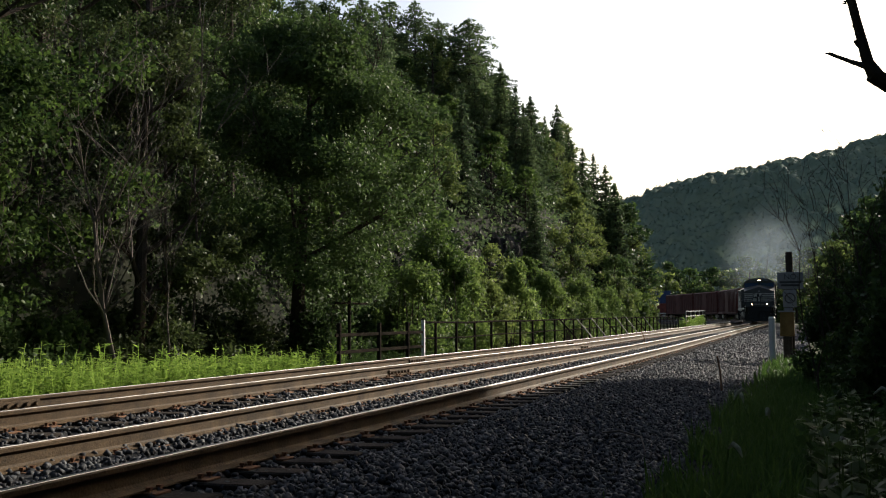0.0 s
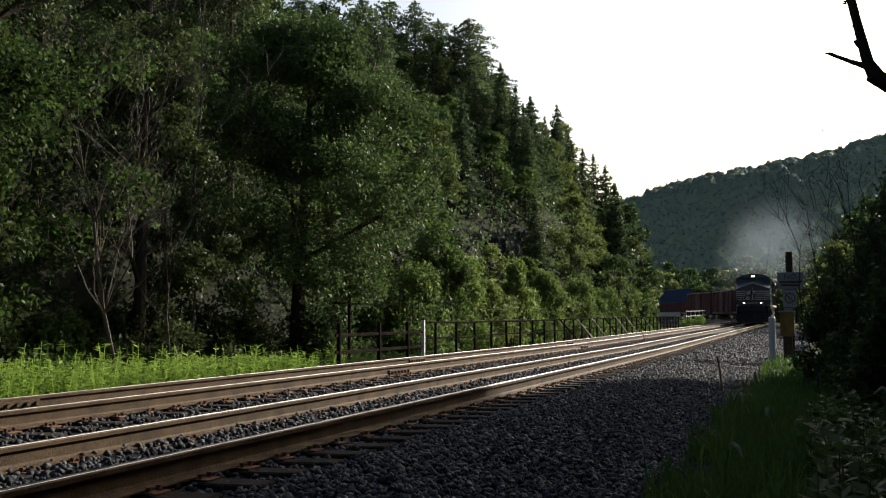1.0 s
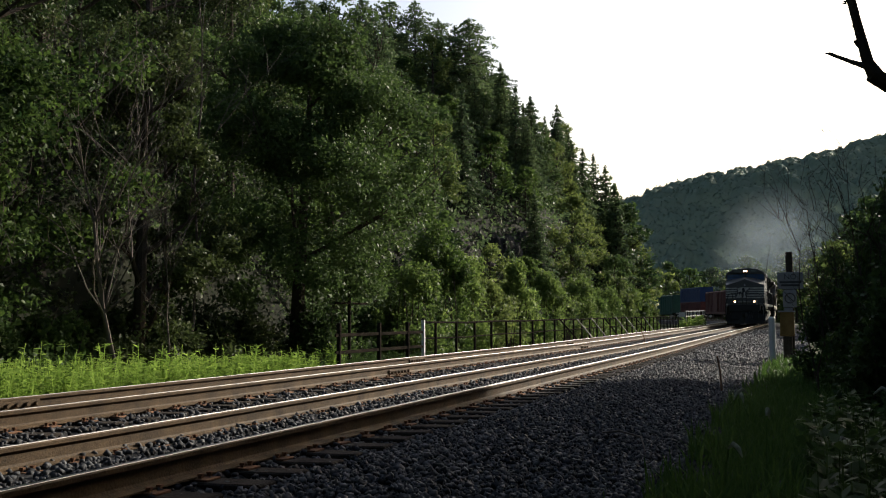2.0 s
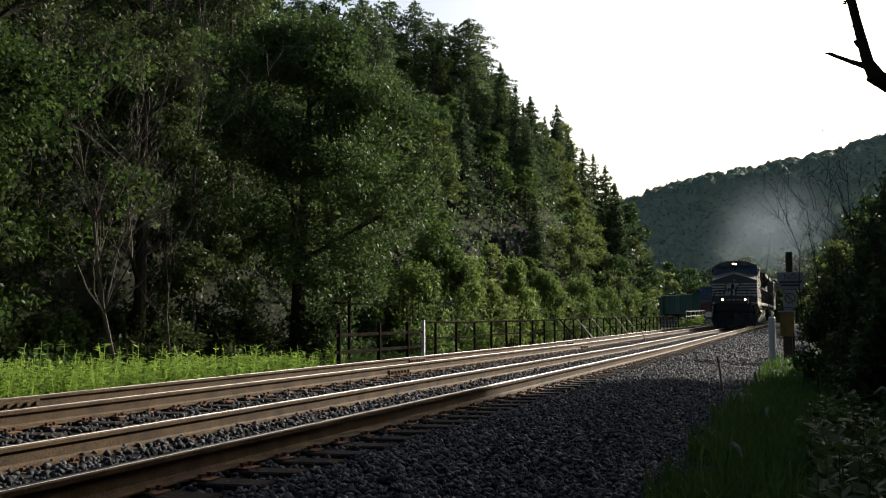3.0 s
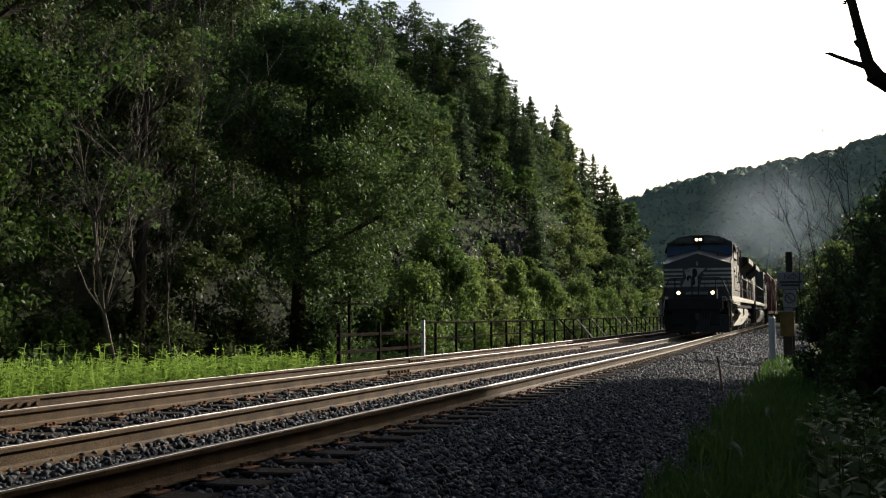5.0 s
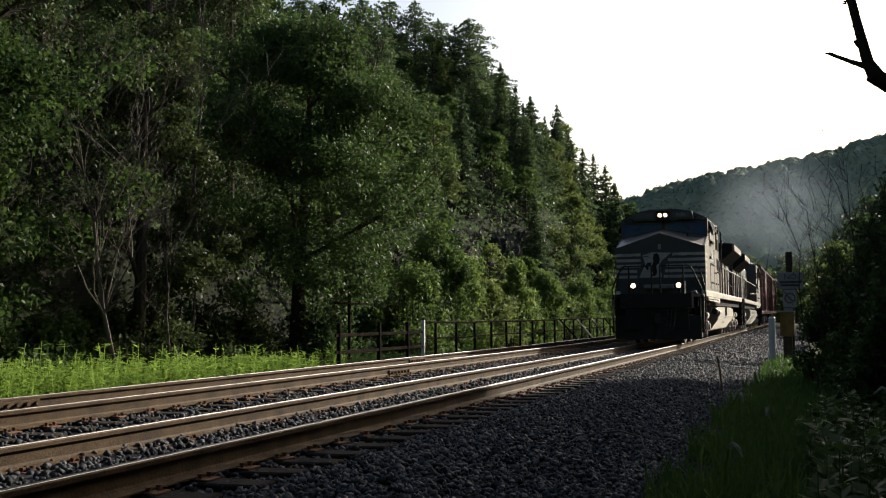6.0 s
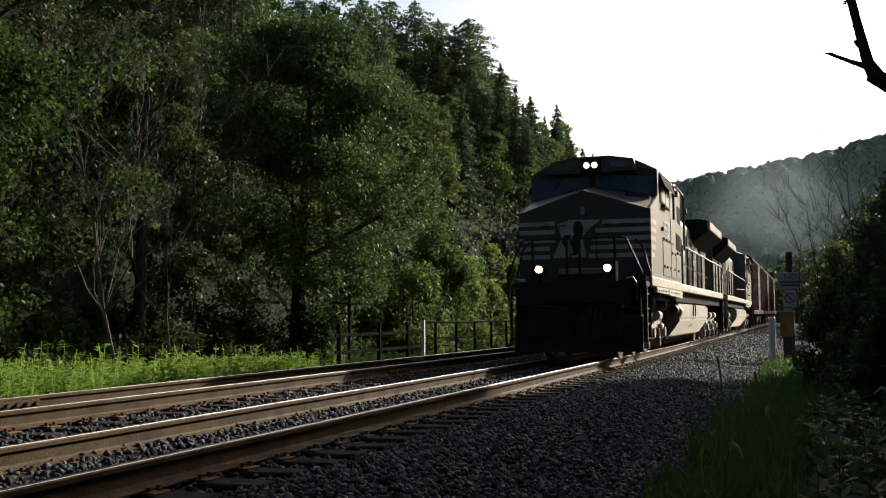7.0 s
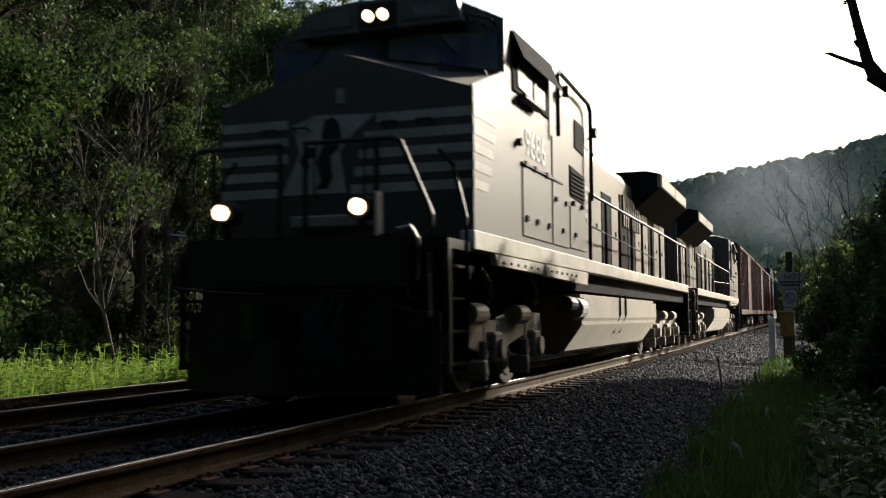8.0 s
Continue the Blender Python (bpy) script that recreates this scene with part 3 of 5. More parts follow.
def weed_patch(name, label, spots, height, seed, material, leaf=0.13, per=26, slim=0.28):
    """Upright stems with narrow leaves all the way up. spots: n x 3 feet; height: n."""
    rng = np.random.default_rng(seed)
    n = len(spots)
    lean = rng.normal(size=(n, 2)) * 0.12
    t = rng.uniform(0.08, 1.0, (n, per))
    h = height[:, None] * t
    a = rng.uniform(0, math.tau, (n, per))
    r = leaf * 0.42
    p = np.stack([spots[:, 0:1] + lean[:, 0:1] * h + r * np.cos(a), spots[:, 1:2] + lean[:, 1:2] * h + r * np.sin(a), spots[:, 2:3] + h], 2).reshape(-1, 3)
    a = a.reshape(-1)
    m = len(p)
    up = rng.uniform(0.1, 0.9, m)
    tdir = np.stack([np.cos(a), np.sin(a), up], 1)
    tdir /= np.linalg.norm(tdir, axis=1, keepdims=True)
    w = np.stack([-np.sin(a), np.cos(a), rng.normal(size=m) * 0.3], 1)
    s = (leaf * rng.uniform(0.6, 1.3, m))[:, None]
    tip = p + tdir * s * 0.6 - np.array([0, 0, 1]) * s * 0.15
    v = np.stack([p - tdir * s * 0.4, p + w * s * slim * 0.5, tip, p - w * s * slim * 0.5], 1).reshape(-1, 3)
    f = np.arange(4 * m).reshape(m, 4)
    top = spots + np.stack([lean[:, 0] * height, lean[:, 1] * height, height], 1)
    e = 0.006
    sv = np.stack([spots - (e, e, 0), spots + (e, -e, 0), top, top - (e, e, 0)], 1).reshape(-1, 3)
    f2 = np.arange(4 * n).reshape(n, 4) + len(v)
    return tagged(np_mesh(name, np.concatenate([v, sv]), np.concatenate([f, f2]), material), label, "weeds", kind="stuff")


def blades(name, label, spots, height, seed, material, width=0.012):
    """Arching grass blades of three joints."""
    rng = np.random.default_rng(seed)
    n = len(spots)
    a = rng.uniform(0, math.tau, n)
    d = np.stack([np.cos(a), np.sin(a), np.zeros(n)], 1)
    w = np.stack([-np.sin(a), np.cos(a), np.zeros(n)], 1) * (width * rng.uniform(0.6, 1.4, n))[:, None]
    arch = rng.uniform(0.1, 0.75, n)[:, None]
    hh = height[:, None] * np.array([0, 0, 1.0])
    p1 = spots + hh * 0.55 + d * height[:, None] * arch * 0.25
    p2 = spots + hh * (1 - 0.25 * arch) + d * height[:, None] * arch * 0.8
    v = np.stack([spots - w, spots + w, p1 + w * 0.8, p1 - w * 0.8, p2 + w * 0.12, p2 - w * 0.12], 1).reshape(-1, 3)
    k = 6 * np.arange(n)[:, None]
    f = np.concatenate([k + np.array([[0, 1, 2, 3]]), k + np.array([[3, 2, 4, 5]])])
    return tagged(np_mesh(name, v, f, material), label, "grass", kind="stuff")


def feet(rng, n, x0, x1, y0, y1):
    x, y = rng.uniform(x0, x1, n), rng.uniform(y0, y1, n)
    z = np.array([max(ground_height(a, b), float(bed_height(a - NEAR_X)) if a - NEAR_X < 4.75 and a > -10.3 else -9) for a, b in zip(x, y)])
    return np.stack([x, y, z - 0.02], 1)


nr = np.random.default_rng(77)
s = feet(nr, 2600, -13.2, -10.25, 4.5, 21.5)
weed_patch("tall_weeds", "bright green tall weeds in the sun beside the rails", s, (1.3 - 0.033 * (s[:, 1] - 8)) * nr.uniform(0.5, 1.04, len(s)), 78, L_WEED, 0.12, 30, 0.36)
s = feet(nr, 700, -13.5, -10.6, 21.5, 34)
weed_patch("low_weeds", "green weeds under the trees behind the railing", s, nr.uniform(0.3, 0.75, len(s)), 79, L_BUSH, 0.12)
s = feet(nr, 120, -10.6, -9.4, 88, 101)
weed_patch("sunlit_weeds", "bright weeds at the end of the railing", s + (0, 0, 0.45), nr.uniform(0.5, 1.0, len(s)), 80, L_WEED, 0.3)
s = feet(nr, 16000, -1.15, 1.6, 4.5, 16)
s = s[s[:, 0] > -0.95 + 0.35 * np.sin(s[:, 1] * 2.3) + nr.normal(size=len(s)) * 0.22]
blades("trackside_grass", "long shaded grass at the edge of the gravel", s, nr.uniform(0.1, 0.4, len(s)), 81, L_GRASS)
s = feet(nr, 9000, -1.1, 1.8, 16, 34)
s = s[s[:, 0] > -0.8 + nr.normal(size=len(s)) * 0.25]
blades("trackside_grass", "long shaded grass at the edge of the gravel", s, nr.uniform(0.12, 0.42, len(s)), 82, L_GRASS, 0.018)
s = feet(nr, 700, 0.0, 2.2, 5.2, 12)
weed_patch("broadleaf_weeds", "dark broad-leaved weeds in the shade", s, nr.uniform(0.25, 0.75, len(s)), 83, L_BUSH, 0.13, 16, 0.5)


def seed_head(x, y, h, seed):
    """A nodding foxtail: arched stalk with a pale bristly head."""
    rng = random.Random(seed)
    top = empty("foxtail_grass", "nodding foxtail grass with a pale bristly head", "grass", "foxtails")
    z = ground_height(x, y)
    a = rng.uniform(0, math.tau)
    d = Vector((math.cos(a), math.sin(a), 0))
    b = Vector((x, y, z))
    pts = [b, b + d * 0.03 + Vector((0, 0, h * 0.5)), b + d * 0.1 + Vector((0, 0, h * 0.9)), b + d * 0.17 + Vector((0, 0, h * 0.97)), b + d * 0.24 + Vector((0, 0, h * 0.93)), b + d * 0.29 + Vector((0, 0, h * 0.84))]
    part("stalk", tube(bmesh.new(), pts[:4], [0.004, 0.0035, 0.003, 0.003], 4), L_GRASS, top)
    part("seed_head", tube(bmesh.new(), pts[2:], [0.006, 0.017, 0.018, 0.004], 7), M_SEED, top)


M_SEED = mat("pale_grass_seed", (0.3, 0.32, 0.24), 0.9, vary=0.3, scale=30, bump=0.8, bump_scale=250)
for i, (x, y, h) in enumerate(((-0.62, 7.6, 0.62), (0.1, 7.9, 0.6), (0.42, 9.4, 0.85), (-0.35, 8.6, 0.75), (0.6, 8.1, 0.7), (-0.5, 10.4, 0.8), (-0.75, 11.5, 0.7))):
    seed_head(x, y, h, i)

# ---- right-hand thicket ----
THICKET = "dense dark shaded bush of small leaves and bare twigs"
trng = random.Random(17)


def thicket(x, y, w, h, count, seed, label=THICKET, material=L_BUSH, leaf=0.09):
    r = random.Random(seed)
    bl = []
    for i in range(58):
        t = r.uniform(0, 1) ** 0.9
        q = w / 2 * (1 - 0.75 * t ** 1.4)
        rr = r.uniform(0.05, 0.15) * w
        bl.append((r.uniform(-q, q), r.uniform(-q, q), 0.2 + (h - 0.35) * t, rr, rr * r.uniform(0.8, 1.6)))
    return put(bush("thicket_bush", label, bl, count, leaf, seed, material, 0.55, 16), x, y)


for i, (x, y, w, h, n) in enumerate(((0.75, 21.5, 1.9, 2.5, 15000), (2.1, 20.0, 2.2, 4.4, 16000), (1.15, 17.4, 1.8, 2.8, 14000), (1.5, 14.2, 1.7, 3.0, 13000), (0.95, 12.2, 1.1, 1.7, 8000),
                                     (1.5, 25.8, 1.6, 2.0, 9000), (2.6, 24.0, 2.4, 4.8, 9000), (2.6, 32.5, 1.8, 2.4, 7000), (3.6, 37, 2.2, 2.8, 6000), (1.35, 10.0, 1.0, 1.2, 7000))):
    thicket(x, y, w, h, n, 200 + i)


def bare_stem(name, label, base, tip, r, seed, material, spread_=0.4, twigs=7, category="dead tree", depth=1, reach=1.0):
    """A leafless stem with forking twigs."""
    rng = random.Random(seed)
    top = empty(name, label, category)
    b, t = Vector(base), Vector(tip)
    pts = [b.lerp(t, k / 6) + Vector((rng.uniform(-1, 1), rng.uniform(-1, 1), 0)) * (t - b).length * 0.022 * (0 < k < 6) for k in range(7)]
    bm, ends = bmesh.new(), []
    tube(bm, pts, [r * (1 - 0.13 * k) for k in range(7)], 7)
    part("stem", bm, material, top)
    bm = bmesh.new()
    for i in range(twigs):
        k = rng.randint(2, 6)
        out = (t - b).normalized() + Vector((rng.uniform(-1, 1), rng.uniform(-1, 1), rng.uniform(-0.1, 0.7))) * spread_ * 2
        limb(bm, rng, pts[k], out, (t - b).length * rng.uniform(0.2, 0.36) * reach, r * 0.4 * (1.1 - 0.12 * k), depth, ends, 0.22, 3)
    part("branchwork", bm, material, top)
    return top


for i in range(9):
    y = 15 + 1.7 * i
    x = 0.3 + 0.02 * y + trng.uniform(-0.25, 0.5)
    bare_stem("bare_shrub", "leafless dark shrub stem with thin twigs", (x, y, -0.6), (x + trng.uniform(-0.7, 0.2), y + trng.uniform(-0.4, 0.4), trng.uniform(1.5, 2.6)), 0.02, 300 + i, M_BARK, 0.5, 6, "shrub", 2)
bare_stem("bare_shrub", "leafless dark shrub stem with thin twigs", (1.0, 11.0, -0.5), (0.8, 11.4, 1.9), 0.014, 320, M_BARK, 0.5, 5, "shrub", 2)

for i, (x0, y0, x1, z1) in enumerate(((0.15, 20.5, -0.35, 3.5), (0.5, 19.0, 0.05, 2.9), (0.6, 23.5, 0.1, 3.0), (1.1, 18.0, 0.8, 2.7), (0.9, 15.0, 0.6, 2.9))):
    bare_stem("bare_shrub", "leafless dark shrub stem with thin twigs", (x0, y0, -0.6), (x1, y0 + 0.3, z1), 0.017, 340 + i, M_BARK, 0.55, 9, "shrub", 2)
s = feet(nr, 5000, 0.1, 5.5, -8, 5)
blades("trackside_grass", "long shaded grass at the edge of the gravel", s, nr.uniform(0.08, 0.3, len(s)), 84, L_GRASS)

# dead limb hanging into view over the gravel
limb_top = empty("dead_tree", "leafless dead tree with a bark-roughened bent limb", "dead tree")
bm = bmesh.new()
tube(bm, [(3.3, 11.3, -0.4), (3.2, 11.25, 1.4), (2.9, 11.2, 2.4), (1.9, 11.05, 2.8), (0.93, 10.85, 3.14), (0.68, 10.74, 3.3)], [0.16, 0.14, 0.12, 0.1, 0.085, 0.08], 10)
part("trunk", bm, M_BARK, limb_top)
bm = bmesh.new()
tube(bm, [(0.72, 10.75, 3.29), (0.65, 10.72, 3.42), (0.61, 10.69, 3.6), (0.57, 10.66, 3.77), (0.51, 10.62, 4.05), (0.40, 10.58, 4.4), (0.3, 10.5, 4.9)], [0.08, 0.06, 0.052, 0.047, 0.044, 0.04, 0.025], 10)
krng = random.Random(9)
for i in range(26):
    t = krng.uniform(0, 1)
    c = Vector((0.66, 10.73, 3.36)).lerp(Vector((0.42, 10.59, 4.3)), t)
    a = krng.uniform(0, math.tau)
    d = Vector((math.cos(a), math.sin(a), 0.1))
    cyl(bm, c + d * 0.025, c + d * (0.055 + 0.02 * krng.random()), 0.014, 5, 0.004)
part("limb", bm, M_BARK, limb_top)
part("twig", tube(bmesh.new(), [(0.63, 10.72, 3.38), (0.46, 10.65, 3.44), (0.29, 10.58, 3.51), (0.25, 10.56, 3.51)], [0.03, 0.021, 0.017, 0.004], 7), M_DEAD, limb_top, "pale broken-off twig")
part("twig", tube(bmesh.new(), [(0.6, 10.7, 3.55), (0.545, 10.67, 3.62), (0.53, 10.66, 3.64)], [0.022, 0.018, 0.014], 6), M_BARK, limb_top)

# unseen trees added beside and behind the camera, throwing foreground shade and blocking sky
SHADE = "unseen leafy tree added beside the clearing to throw shade"
shade = broad_tree("shade_tree", SHADE, 6.6, 5.0, 0.5, 4600, 61, L_BROAD, 0.03, (0, 0), 80, 0.0)
put(shade, 4.7, 23.4, None, 0, 1.28)
shade.scale.x = 0.96
for x, y, k in ((4.7, 28.5, 1.28), (4.7, 26.3, 1.28), (4.6, 25.0, 1.28), (4.7, 21.7, 1.28), (4.6, 20.0, 1.28), (4.65, 18.3, 1.28), (4.6, 16.6, 1.28), (4.7, 14.9, 1.28), (4.6, 13.2, 1.28), (4.7, 11.5, 1.28), (4.8, 9.8, 1.36), (5.0, 8.0, 1.38), (6.0, 6.0, 1.6), (6.2, 3.0, 1.7), (6.2, -0.6, 1.8),
                (9.2, 20.5, 1.9), (9.4, 14.5, 1.9), (9.6, 8.0, 1.9), (9, 1, 2.0), (5.5, -4.5, 2.0), (2.5, -6.0, 2.1), (-1.5, -7.5, 2.2), (7, -9, 2.3), (-5, -12, 2.4), (0, -13, 2.5), (4, -15, 2.6),
                (-14, -8, 1.9), (-12.5, -2, 1.6), (-17, 0, 1.9), (-10, -17, 2.4), (-16, -15, 2.4), (10, -14, 2.5), (-4, -20, 2.6)):
    row = x < 5.1 and y > 7
    c = copy_thing(shade, pose(x, y, ground_height(x, y), 0, 0, 180 * (round(y) % 2) if row else x * 77 + y * 31))
    c.scale = (k * 0.72 if row else k, k, k)

# ---- left side: dead trees, undergrowth ----
bare_stem("dead_tree", "grey leafless dead tree leaning among vines", (-12.3, 15.5, -0.7), (-12.5, 14.6, 4.4), 0.055, 401, M_DEAD, 0.55, 26, reach=1.35)
bare_stem("dead_tree", "tall pale leafless sapling on the slope", (-14.5, 20.2, -0.9), (-14.6, 20.0, 9.4), 0.06, 402, M_DEAD, 0.3, 8)
bare_stem("dead_tree", "tall pale leafless sapling on the slope", (-14.2, 20.4, -0.9), (-13.8, 20.2, 9.6), 0.05, 403, M_DEAD, 0.3, 7)
bare_stem("bare_shrub", "leafless grey shrub stem with thin twigs", (-12.4, 12.4, -0.8), (-12.2, 11.9, 2.3), 0.03, 404, M_DEAD, 0.6, 9, "shrub")
bare_stem("bare_shrub", "leafless grey shrub stem with thin twigs", (-12.6, 17.5, -0.8), (-12.8, 17.9, 2.6), 0.03, 405, M_DEAD, 0.6, 9, "shrub")
UNDER = "leafy undergrowth bush at the foot of the slope"
urng = random.Random(44)
for i in range(15):
    y = 7.5 + 2.2 * i + urng.uniform(-0.6, 0.6)
    thicket(-14.6 + urng.uniform(-0.8, 0.8), y, 2.4, urng.uniform(1.6, 3.0), 5200, 420 + i, UNDER, urng.choice((L_IVY, L_BUSH, L_BROAD)), 0.14)
RIVER = "sunlit light green bushy tree behind the railing"
for i, (x, y, w, h, n) in enumerate(((-13.4, 33.0, 3.4, 3.6, 17000), (-13.6, 36.8, 3.0, 6.0, 18000), (-14.0, 40.5, 3.2, 4.4, 14000), (-14.5, 45.5, 3.6, 3.4, 13000), (-14.2, 50, 2.6, 4.6, 12000), (-15, 54.5, 3.4, 3.2, 11000), (-15.2, 60, 3.6, 4.6, 11000),
                                     (-15.6, 66, 3.4, 3.0, 9000), (-15.6, 71.5, 4.0, 4.6, 10000), (-16, 78, 3.6, 3.2, 9000), (-16.4, 85, 4.4, 4.0, 10000), (-16.6, 92, 4.4, 5.4, 10000), (-16.8, 99, 4.6, 5.0, 9000), (-17, 106, 4.4, 4.4, 9000))):
    thicket(x, y, w, h, n, 450 + i, RIVER, (L_SUN, L_YOUNG, L_SUN, L_OAK)[i % 4], 0.1 + 0.0012 * y)

mast = empty("rusty_frame", "rusty cross-armed steel frame among the leaves", "frame")
part("upright", box(bmesh.new(), -13.06, -12.98, 27.2, 27.28, -0.9, 2.2, 0.01), M_FENCE, mast)
for z in (2.1, 1.35):
    part("cross_arm", box(bmesh.new(), -13.05, -12.99, 26.3, 28.6, z - 0.03, z + 0.03, 0.008), M_FENCE, mast)

# ---- rock on the slope ----


def outcrop(x, y, z, w, h, seed):
    bm = bmesh.new()
    bmesh.ops.create_icosphere(bm, subdivisions=5, radius=1)
    for v in bm.verts:
        p = v.co.copy()
        f = 0.5 * noise.voronoi(p * 5.5 + Vector((0, seed, 0)))[0][0] + 0.7 * noise.voronoi(p * 2.2 + Vector((seed, 0, 0)))[0][0]
        v.co = p * (0.8 + 0.5 * f + 0.2 * noise.noise(p * 4 + Vector((seed, 0, 0))))
        v.co = Vector((v.co.x * w * 0.6, v.co.y * w, v.co.z * h))
    ob = obj("rock_outcrop", bm, M_ROCK)
    ob.location = (x, y, z)
    return tagged(ob, "dark grey rock outcrop jutting from the wooded slope", "rock")


for i, (y, up, w, h) in enumerate(((68, 3.2, 3.0, 2.6), (73, 4.5, 3.4, 3.6), (79, 5.8, 3.0, 3.0), (62, 5, 2.6, 2.2), (85, 4, 3.2, 2.6))):
    outcrop(-20.6 - up * 0.3, y, up, w * 0.62, h * 0.7, i * 5.1)

# ---- distance ----
mids = distant
mrng = random.Random(8)
for i in range(44):
    t = i / 43
    x = -62 + 76 * t + mrng.uniform(-3, 3)
    y = 236 + 16 * t + mrng.uniform(-14, 24)
    k = mrng.uniform(1.0, 1.5) + (0.35 if t > 0.75 else 0)
    stand(mids[i % 2], x, y, -0.8, k, mrng.uniform(0, 360))
for x, y, k in ((2.0, 76, 0.78), (3.4, 112, 1.05), (6.5, 106, 1.2), (9, 100, 1.25), (7, 118, 1.35), (12, 92, 1.2), (14, 110, 1.5), (10, 130, 1.4), (5, 135, 1.2), (9, 80, 1.0), (13, 72, 1.1), (8, 62, 0.8), (11, 52, 0.8)):
    stand(mids[1 if x > 4 else 0], x, y, -0.8, k, x * 40)

# ---- railing ----
rail_top = empty("bridge_railing", "weathered steel pipe railing beside the far track", "railing")
RX = -10.2
post = None
for i in range(33):
    y = 27.15 + 1.82 * i
    h = 0.0036 * max(0, y - 32)
    lean = trng.uniform(-0.02, 0.02)
    bm = box(bmesh.new(), -0.035, 0.035, -0.035, 0.035, -0.75, 1.0, 0.006)
    o = part("post", bm, M_FENCE, rail_top) if post is None else bpy.data.objects.new("post", post.data)
    if post is not None:
        bm.free()
        scene.collection.objects.link(o)
        o.parent = rail_top
    post = post or o
    o.location, o.rotation_euler = (RX, y, -0.24 + h), (lean, lean * 0.7, 0)
for z, r in ((0.76, 0.03), (0.3, 0.022)):
    pts = [(RX, y, z + 0.0036 * max(0, y - 32) + 0.015 * math.sin(y)) for y in np.arange(26.2, 86, 3.6)]
    part("rail_pipe", tube(bmesh.new(), pts, [r] * len(pts), 7), M_FENCE, rail_top)
for i in range(8):
    y = 42.5 + 3.4 * i
    h = 0.0036 * (y - 32)
    part("brace", tube(bmesh.new(), [(RX + 0.02, y, 0.8 + h), (RX + 0.42, y + 2.3, -0.3 + h)], [0.035, 0.035], 6), M_PALE if i % 3 else M_FENCE, rail_top)
end_post = empty("marker_post", "white painted square marker post at the railing's end", "post")
part("shaft", box(bmesh.new(), RX - 0.045, RX + 0.045, 26.12, 26.21, -0.8, 0.84, 0.008), M_WHITE, end_post)
part("cap", box(bmesh.new(), RX - 0.06, RX + 0.06, 26.1, 26.23, 0.84, 0.88, 0.01), M_FENCE, end_post)
low = empty("old_fence", "low dark timber fence under the trees", "fence")
for y in (20.8, 23.1, 25.0):
    part("post", box(bmesh.new(), RX - 0.05, RX + 0.04, y - 0.05, y + 0.05, -0.9, 0.78, 0.01), M_FENCE, low)
for z in (0.5, 0.1):
    part("board", box(bmesh.new(), RX - 0.02, RX + 0.02, 20.6, 26.1, z - 0.04, z + 0.04, 0.005), M_FENCE, low)
second_rail = empty("far_railing", "grey steel railing at the bridge's far end", "railing")
for i in range(15):
    y = 89 + 2.0 * i
    x = -10.0 - 0.07 * i
    part("post", box(bmesh.new(), x - 0.05, x + 0.05, y - 0.05, y + 0.05, -0.8, 1.45 + 0.015 * i, 0.01), M_PALE if i % 3 == 0 else M_FENCE, second_rail)
for z in (1.4, 0.95, 0.5):
    part("rail_pipe", tube(bmesh.new(), [(-10.0, 89, z), (-11, 117, z + 0.2)], [0.045, 0.045], 6), M_PALE, second_rail)
# pale barrier seen low through the trees
bar = empty("road_barrier", "pale steel road barrier half hidden by leaves", "barrier")
part("beam", box(bmesh.new(), -16.55, -16.4, 26, 35.5, -0.05, 0.12, 0.02), M_WHITE, bar)
for y in (27, 29.5, 32, 34.5):
    part("post", box(bmesh.new(), -16.6, -16.48, y - 0.06, y + 0.06, -0.95, 0.1), M_FENCE, bar)
part("sign_board", box(bmesh.new(), -16.5, -16.44, 32.4, 34.5, 0.7, 0.82, 0.01), M_WHITE, bar)
part("sign_post", box(bmesh.new(), -16.56, -16.5, 33.4, 33.5, -0.95, 0.8), M_FENCE, bar)

# ---- trackside posts and signs ----
pipe = empty("pipe_post", "grey plastic pipe post standing in gravel", "post")
part("pipe", cyl(bmesh.new(), (-0.93, 29.1, -0.75), (-0.93, 29.1, 0.82), 0.088, 20), M_GREYPIPE, pipe)
bm = cyl(bmesh.new(), (-0.93, 29.1, 0.82), (-0.93, 29.1, 0.87), 0.098, 20, 0.07)
part("cap", bm, M_WHITE, pipe)
SX, SY = -0.46, 31.0
sign = empty("sign_post", "dark trackside post carrying worn white warning signs", "sign")
part("post", box(bmesh.new(), SX - 0.1, SX + 0.1, SY - 0.1, SY + 0.1, -0.8, 2.78, 0.02), M_BARK, sign)
# Dirty white, dimmed and cooled: the shade over the signs is in the colour.
M_SIGN = mat("dirty_shade_dimmed_white", (0.2, 0.21, 0.22), 0.6, vary=0.25, scale=6)
M_INK = mat("faded_black_ink", (0.03, 0.03, 0.035), 0.7, vary=0.2, scale=8)
M_YELLOW = mat("faded_yellow_box", (0.16, 0.1, 0.035), 0.8, vary=0.35, scale=5, second=(0.22, 0.15, 0.06))
plate = part("sign_plate", box(bmesh.new(), SX - 0.34, SX + 0.38, SY - 0.13, SY - 0.105, 1.68, 2.17, 0.006), M_SIGN, sign, "white sign lettered in black")
letters("NO", 0.22, M_INK, plate, "lettering", Matrix(((1, 0, 0, SX + 0.02), (0, 0, -1, SY - 0.132), (0, 1, 0, 1.97), (0, 0, 0, 1))))
